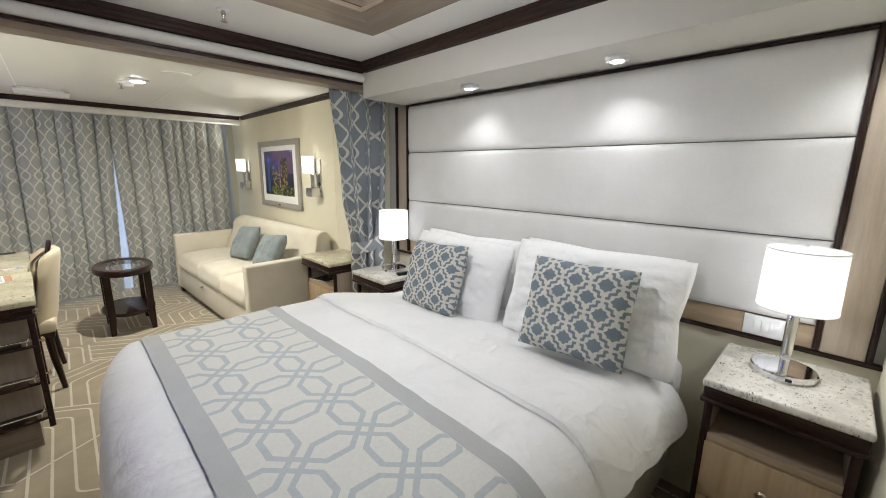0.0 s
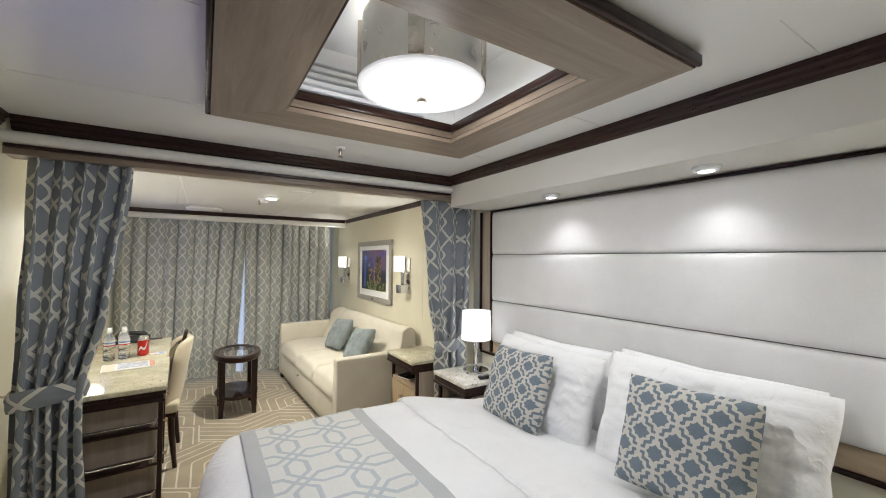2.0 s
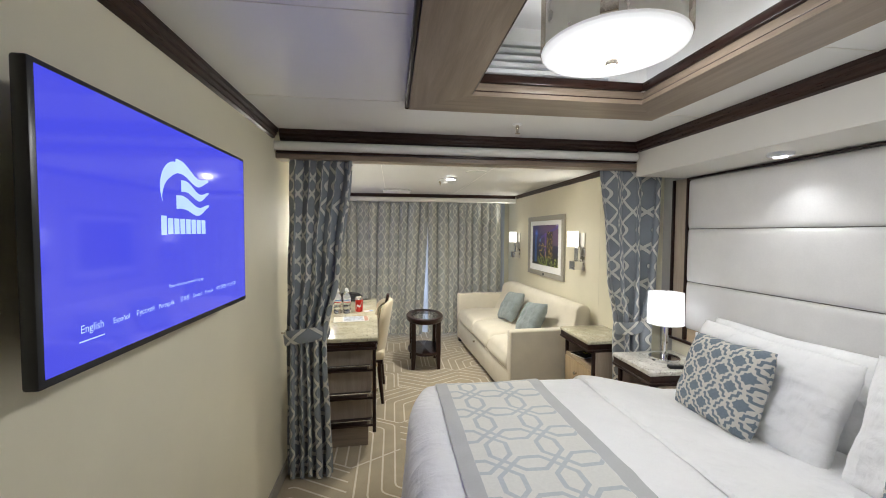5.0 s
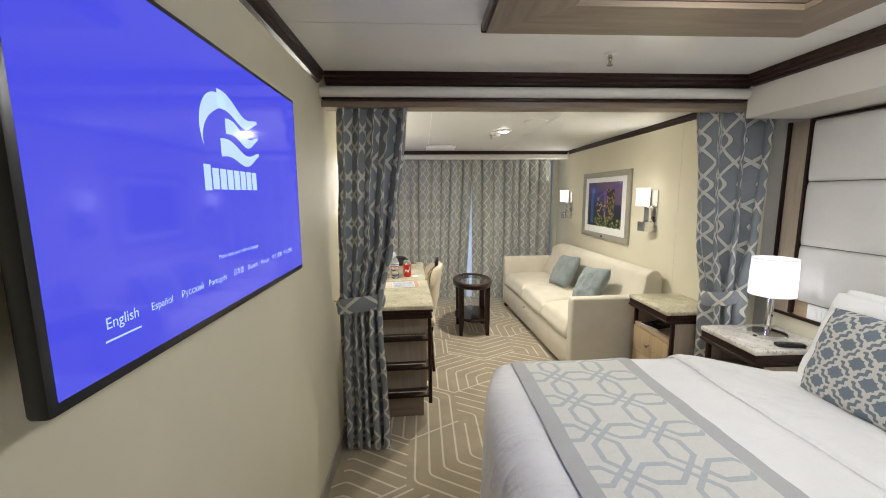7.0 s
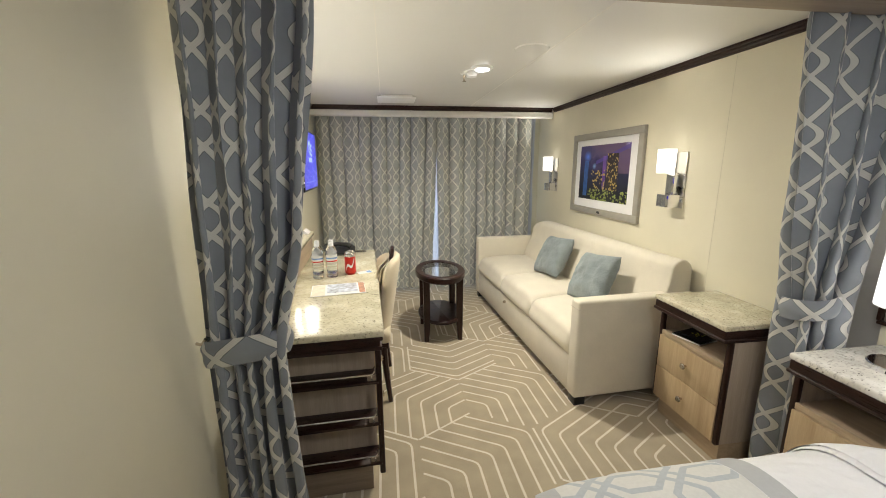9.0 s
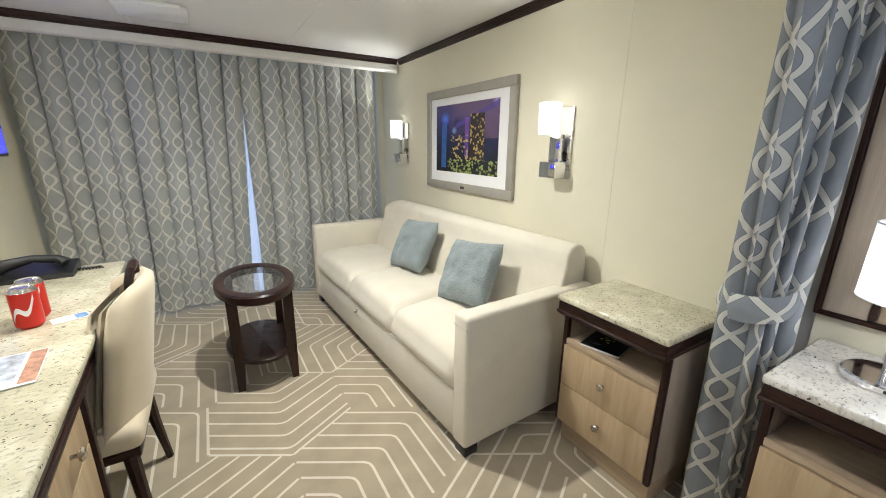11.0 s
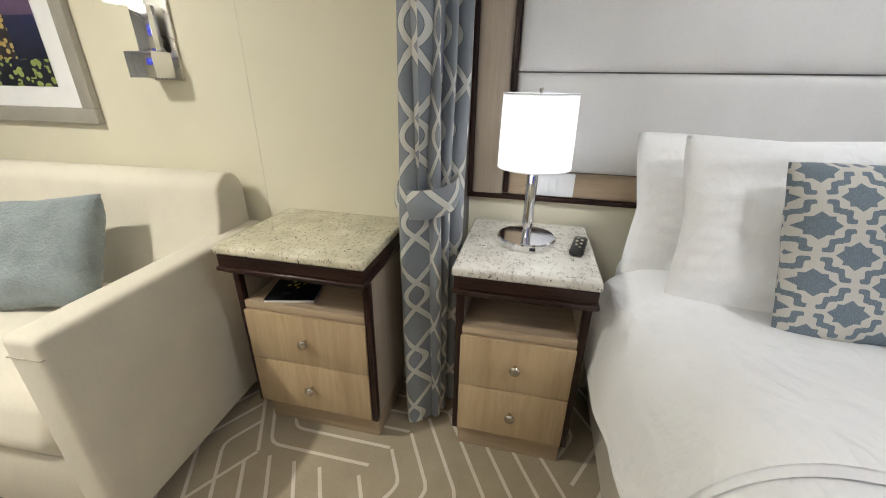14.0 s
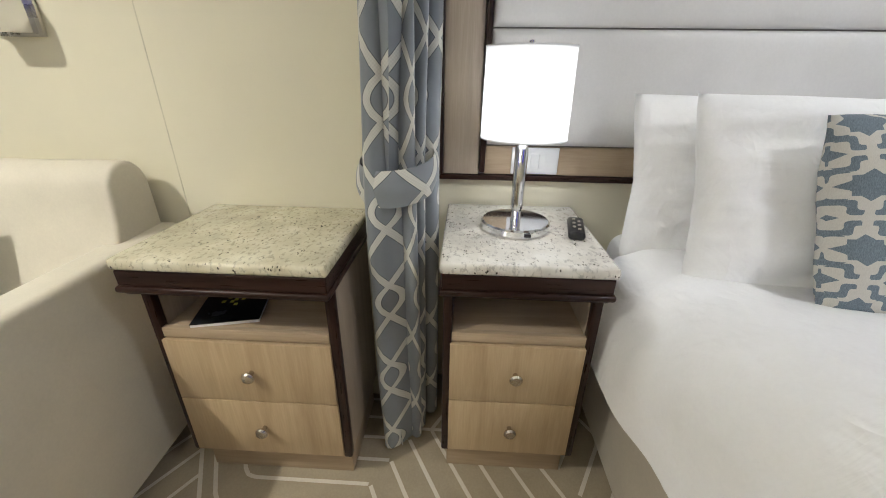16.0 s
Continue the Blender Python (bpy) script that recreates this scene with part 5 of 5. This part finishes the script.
# mirror and its tube lamps
mr = thing("wall_mirror", "large mirror in a silvery grey frame", "mirror", (XL + 0.02, 2.97, 1.0))
MY0, MY1, MZ0, MZ1 = 2.56, 3.335, 0.950, 1.862
for y0, y1, z0, z1 in ((MY0, MY1, MZ0, MZ0 + 0.05), (MY0, MY1, MZ1 - 0.05, MZ1), (MY0, MY0 + 0.05, MZ0 + 0.05, MZ1 - 0.05), (MY1 - 0.05, MY1, MZ0 + 0.05, MZ1 - 0.05)):
    part("frame_bar", box(XL + 0.002, XL + 0.035, y0, y1, z0, z1, 0.006), CHAMPAGNE, mr)
part("mirror_glass", box(XL + 0.004, XL + 0.016, MY0 + 0.045, MY1 - 0.045, MZ0 + 0.045, MZ1 - 0.045), MIRROR, mr, "silvered mirror glass")
for y in (2.47, 3.425):
    s = thing("tube_lamp", "tall lit glass tube wall lamp with chrome caps", "lamp", (XL, y, 1.3), "mirror lamps")
    part("bracket", box(XL + 0.002, XL + 0.03, y - 0.03, y + 0.03, 1.235, 1.715, 0.004), CHROME, s)
    part("tube", lathe([(0.0, 1.275), (0.040, 1.275), (0.042, 1.28), (0.042, 1.665), (0.040, 1.67), (0.0, 1.67)], XL + 0.07, y, 28), TUBE, s, "lit frosted glass tube")
    for z0, z1 in ((1.250, 1.275), (1.670, 1.695)):
        part("cap", box(XL + 0.03, XL + 0.11, y - 0.02, y + 0.02, z0, z1, 0.003), CHROME, s)


# ---- screens ----
def words(text, size, y, z, x, parent, material=SCREEN_WHITE):
    cu = bpy.data.curves.new("words", "FONT")
    cu.body, cu.size, cu.align_x = text, size, "CENTER"
    ob = bpy.data.objects.new("words", cu)
    scene.collection.objects.link(ob)
    me = bpy.data.meshes.new_from_object(ob.evaluated_get(bpy.context.evaluated_depsgraph_get()))
    bpy.data.objects.remove(ob)
    bm = bmesh.new()
    bm.from_mesh(me)
    bpy.data.meshes.remove(me)
    bmesh.ops.transform(bm, matrix=Matrix(((0, 0, 1, x), (1, 0, 0, y), (0, 1, 0, z), (0, 0, 0, 1))), verts=bm.verts)
    part("caption", bm, material, parent, smooth=False)


def television(y0, y1, z0, z1, x0, x1, label):
    tv = thing("television", label, "television", ((x0 + x1) / 2, (y0 + y1) / 2, z0), "wall screens")
    part("housing", box(x0, x1, y0, y1, z0, z1, 0.006), BLACK, tv, "slim black screen housing")
    part("wall_mount", box(XL, x0, (y0 + y1) / 2 - 0.15, (y0 + y1) / 2 + 0.15, z0 + 0.15, z1 - 0.1), BLACK, tv)
    xs = x1 + 0.0008
    sc = part("screen", box(x1 - 0.001, xs, y0 + 0.011, y1 - 0.011, z0 + 0.016, z1 - 0.011), SCREEN, tv, "lit blue menu screen", smooth=False)
    w, h, cy = y1 - y0, z1 - z0, (y0 + y1) / 2
    xt = xs + 0.0006
    # emblem: a plain crescent that runs into three waves, and eight plain blocks for the name
    def at(u, v):
        return (xt, y0 + w * u, z0 + h * v)

    def wave(u0, v0, u1, v1, th):
        def f(a, b):
            bend = 0.026 * math.sin(a * 2 * math.pi * 1.1 + 0.6) * (0.35 + 0.65 * a)
            return at(u0 + (u1 - u0) * a, v0 + (v1 - v0) * a + bend + th * (b - 0.5) * (1.15 - 0.95 * a ** 2))
        return sheet(24, 2, f)
    for u0, v0, v1, th in ((0.462, 0.800, 0.746, 0.058), (0.490, 0.706, 0.676, 0.050), (0.462, 0.622, 0.606, 0.058)):
        part("emblem_wave", wave(u0, v0, 0.665, v1, th), SCREEN_WHITE, sc, smooth=False)

    def crescent(a, b):
        t = radians(60 + 150 * a)
        k = 1 - b * (0.30 + 0.30 * math.sin(math.pi * min(1.0, a * 1.05)) - 0.28 * a)
        return at(0.462 + 0.080 * k * math.cos(t), 0.690 + 0.132 * k * math.sin(t))
    part("emblem_arc", sheet(24, 2, crescent), SCREEN_WHITE, sc, smooth=False)
    for k in range(8):
        u0, u1 = 0.381 + 0.0325 * k + 0.003, 0.381 + 0.0325 * (k + 1) - 0.003
        part("name_block", box(xt - 0.0003, xt, y0 + w * u0, y0 + w * u1, z0 + h * (0.468 if k == 0 else 0.472), z0 + h * (0.558 if k == 0 else 0.548)), SCREEN_WHITE, sc, smooth=False)
    words("Please select your preferred language", 0.0135 * w, y0 + w * 0.515, z0 + h * 0.219, xt, sc)
    for k, (t, u, size) in enumerate((("English", 0.128, 0.024), ("Español", 0.217, 0.0185), ("Русский", 0.307, 0.0185), ("Português", 0.401, 0.0185), ("日本語", 0.497, 0.018), ("Deutsch", 0.576, 0.0175),
                                      ("Français", 0.656, 0.0175), ("中文 (繁體)", 0.750, 0.0165), ("中文 (简体)", 0.845, 0.0165))):
        words(t, size * w, y0 + w * u, z0 + h * 0.137, xt, sc)
    part("underline", box(xt - 0.0003, xt, y0 + w * 0.092, y0 + w * 0.162, z0 + h * 0.106, z0 + h * 0.1105), SCREEN_WHITE, sc, smooth=False)
    return tv


television(0.262, 1.106, 1.208, 1.722, -0.826, -0.800, "black flat television showing a blue language menu")
television(3.80, 4.60, 1.198, 1.680, -0.880, -0.845, "black flat television with a blue menu beside the curtains")

# ---- chair ----
ch = thing("desk_chair", "cream upholstered chair with dark splayed legs", "chair", (-0.45, 3.09, 0))


def back(side):
    def f(a, b):
        y = 3.09 + (a - 0.5) * (0.44 - 0.10 * max(0.0, b - 0.75) * 4 * abs(2 * a - 1))
        z = 0.40 + 0.47 * b - 0.05 * abs(2 * a - 1) ** 3 * b
        e = (max(0.0, 1 - abs(2 * a - 1) ** 10) * max(0.0, 1 - abs(2 * b - 1) ** 16)) ** 0.5
        x = -0.352 + 0.075 * b - 0.07 * abs(2 * a - 1) ** 2 + side * 0.026 * e
        return (x, y, z)
    return f


bm = sheet(22, 26, back(1))
own = sheet(22, 26, back(-1))
bmesh.ops.reverse_faces(own, faces=own.faces)
merged(bm, own)
bmesh.ops.remove_doubles(bm, verts=bm.verts, dist=0.0006)
part("backrest", bm, CHAIRCLOTH, ch, sharp=180)
part("grip", tube([(-0.318, 3.02, 0.80), (-0.312, 3.025, 0.86), (-0.306, 3.045, 0.893), (-0.304, 3.09, 0.902), (-0.306, 3.135, 0.893), (-0.312, 3.155, 0.86), (-0.318, 3.16, 0.80)], 0.013, 10), DARK, ch, "dark wood grip on the backrest")
pad = sheet(20, 20, lambda a, b: (lambda p: (p[0] - 0.045, 3.09 + (p[1] - 3.09) * 0.94, p[2] - 0.012))(back(-1)(a, b)))
own = sheet(20, 20, lambda a, b: (lambda p: (p[0] - 0.022, 3.09 + (p[1] - 3.09) * 0.94, p[2] - 0.012))(back(-1)(a, b)))
bmesh.ops.reverse_faces(pad, faces=pad.faces)
part("back_pad", merged(pad, own), CHAIRCLOTH, ch, "cream front pad", sharp=180)
part("seat", box(-0.78, -0.33, 2.87, 3.31, 0.37, 0.45, 0.03, 4), CHAIRCLOTH, ch)
part("seat_frame", box(-0.76, -0.345, 2.89, 3.29, 0.335, 0.372, 0.006), DARK, ch)
for x, y, dx, dy in ((-0.375, 2.905, 0.03, -0.03), (-0.375, 3.275, 0.03, 0.03), (-0.73, 2.91, -0.02, -0.01), (-0.73, 3.27, -0.02, 0.01)):
    part("leg", tube([(x, y, 0.345), (x + dx * 0.3, y + dy * 0.3, 0.2), (x + dx, y + dy, 0.0)], [0.022, 0.019, 0.013], 8), DARKZ, ch)

# ---- things on the desk ----
BZ = DZ
for x, y in ((-0.690, 2.985), (-0.612, 2.990), (-0.700, 3.075), (-0.622, 3.085)):
    b = thing("water_bottle", "clear water bottle with a blue and red label band", "bottle", (x, y, BZ), "water bottles")
    pr = [(0.0, 0.004), (0.024, 0.0), (0.031, 0.006), (0.031, 0.04), (0.029, 0.045), (0.031, 0.05), (0.031, 0.085), (0.029, 0.09), (0.031, 0.095), (0.031, 0.14), (0.022, 0.165), (0.012, 0.178), (0.012, 0.186)]
    part("body", lathe([(r, BZ + z) for r, z in pr], x, y, 24), PET, b)
    part("label_band", lathe([(0.0317, BZ + 0.095), (0.0317, BZ + 0.135)], x, y, 24), PAPER, b, "white printed label")
    part("label_stripe", lathe([(0.0321, BZ + 0.113), (0.0321, BZ + 0.122)], x, y, 24), BLUE_INK, b)
    part("label_line", lathe([(0.0321, BZ + 0.097), (0.0321, BZ + 0.104)], x, y, 24), RED, b)
    part("cap", lathe([(0.0, BZ + 0.202), (0.0135, BZ + 0.202), (0.0145, BZ + 0.199), (0.0145, BZ + 0.184), (0.0, BZ + 0.184)], x, y, 20), PLATE, b, "white screw cap")
for x, y in ((-0.512, 3.040), (-0.515, 3.118)):
  can = thing("soda_can", "red soda can with a pale swirl", "can", (x, y, BZ), "soda cans")
  part("body", lathe([(0.0, BZ + 0.004), (0.024, BZ), (0.032, BZ + 0.010), (0.032, BZ + 0.108)], x, y, 32), RED, can)
  part("lid", lathe([(0.032, BZ + 0.108), (0.027, BZ + 0.119), (0.027, BZ + 0.121), (0.024, BZ + 0.118), (0.0, BZ + 0.118)], x, y, 32), SATIN, can, "bare metal lid")
  swirl = sheet(24, 1, lambda a, b: (x + 0.0324 * math.cos(-2.4 + 1.7 * a), y + 0.0324 * math.sin(-2.4 + 1.7 * a), BZ + 0.03 + 0.055 * a + 0.016 * math.sin(a * 7) + 0.016 * (b - 0.5)))
  part("swirl", swirl, PAPER, can, smooth=False)
br = thing("brochure", "open colour-printed brochure on the desk", "brochure", (-0.56, 2.73, BZ))
m = pose(-0.56, 2.735, BZ + 0.002, 0, 0, 4)
for nm, b, mt in (("sheet", (-0.138, 0.132, -0.095, 0.095, 0.0, 0.002), PAPER), ("orange_block", (0.100, 0.130, -0.085, 0.09, 0.002, 0.0024), ORANGE_INK), ("photo_block", (-0.06, 0.092, -0.06, 0.088, 0.002, 0.0024), PHOTO_INK), ("tan_block", (-0.134, -0.07, -0.088, 0.088, 0.002, 0.0024), CREAM_INK)):
    own = box(*b)
    bmesh.ops.transform(own, matrix=m, verts=own.verts)
    part(nm, own, mt, br, smooth=False)
cd = thing("card", "small white card with a blue corner", "card", (-0.43, 3.05, BZ))
m = pose(-0.43, 3.05, BZ + 0.001, 0, 0, 20)
for nm, b, mt in (("sheet", (-0.043, 0.043, -0.027, 0.027, 0.0, 0.001), PAPER), ("blue_block", (0.012, 0.04, -0.02, 0.022, 0.001, 0.0013), BLUE_INK)):
    own = box(*b)
    bmesh.ops.transform(own, matrix=m, verts=own.verts)
    part(nm, own, mt, cd, smooth=False)
ph = thing("telephone", "black desk telephone with a handset", "telephone", (-0.60, 3.63, BZ))
own = extrude_profile([(3.55, BZ), (3.70, BZ), (3.70, BZ + 0.04), (3.55, BZ + 0.018)], "x", -0.71, -0.50)
part("body", own, BLACK, ph)
part("handset", tube([(-0.720, 3.60, BZ + 0.044), (-0.695, 3.61, BZ + 0.060), (-0.620, 3.62, BZ + 0.074), (-0.550, 3.62, BZ + 0.064), (-0.525, 3.61, BZ + 0.046)], [0.024, 0.024, 0.015, 0.018, 0.024], 12), BLACK, ph)
cord = [(-0.50 + 0.08 * i / 30, 3.63 + 0.006 * math.sin(i * 1.6), BZ + 0.008 + 0.005 * math.cos(i * 1.6)) for i in range(31)]
part("cord", tube(cord, 0.003, 6), BLACK, ph)

wc = thing("card", "small white folded card on the granite ledge", "card", (-0.85, 3.66, 0.915))
own = extrude_profile([(-0.880, 0.915), (-0.820, 0.915), (-0.820, 0.917), (-0.848, 0.941), (-0.852, 0.941)], "y", 3.60, 3.72)
part("sheet", own, PAPER, wc, smooth=False)

# the desk wall turns with all that stands along it
for ob in list(scene.objects):
    if ob.parent is None and ob.name.split(".")[0] in ("desk", "wall_ledge", "wall_socket", "wall_mirror", "tube_lamp", "water_bottle", "soda_can", "brochure", "card", "telephone") or (ob.name.startswith("television") and ob.matrix_basis.translation.y > 2):
        skewed(ob)
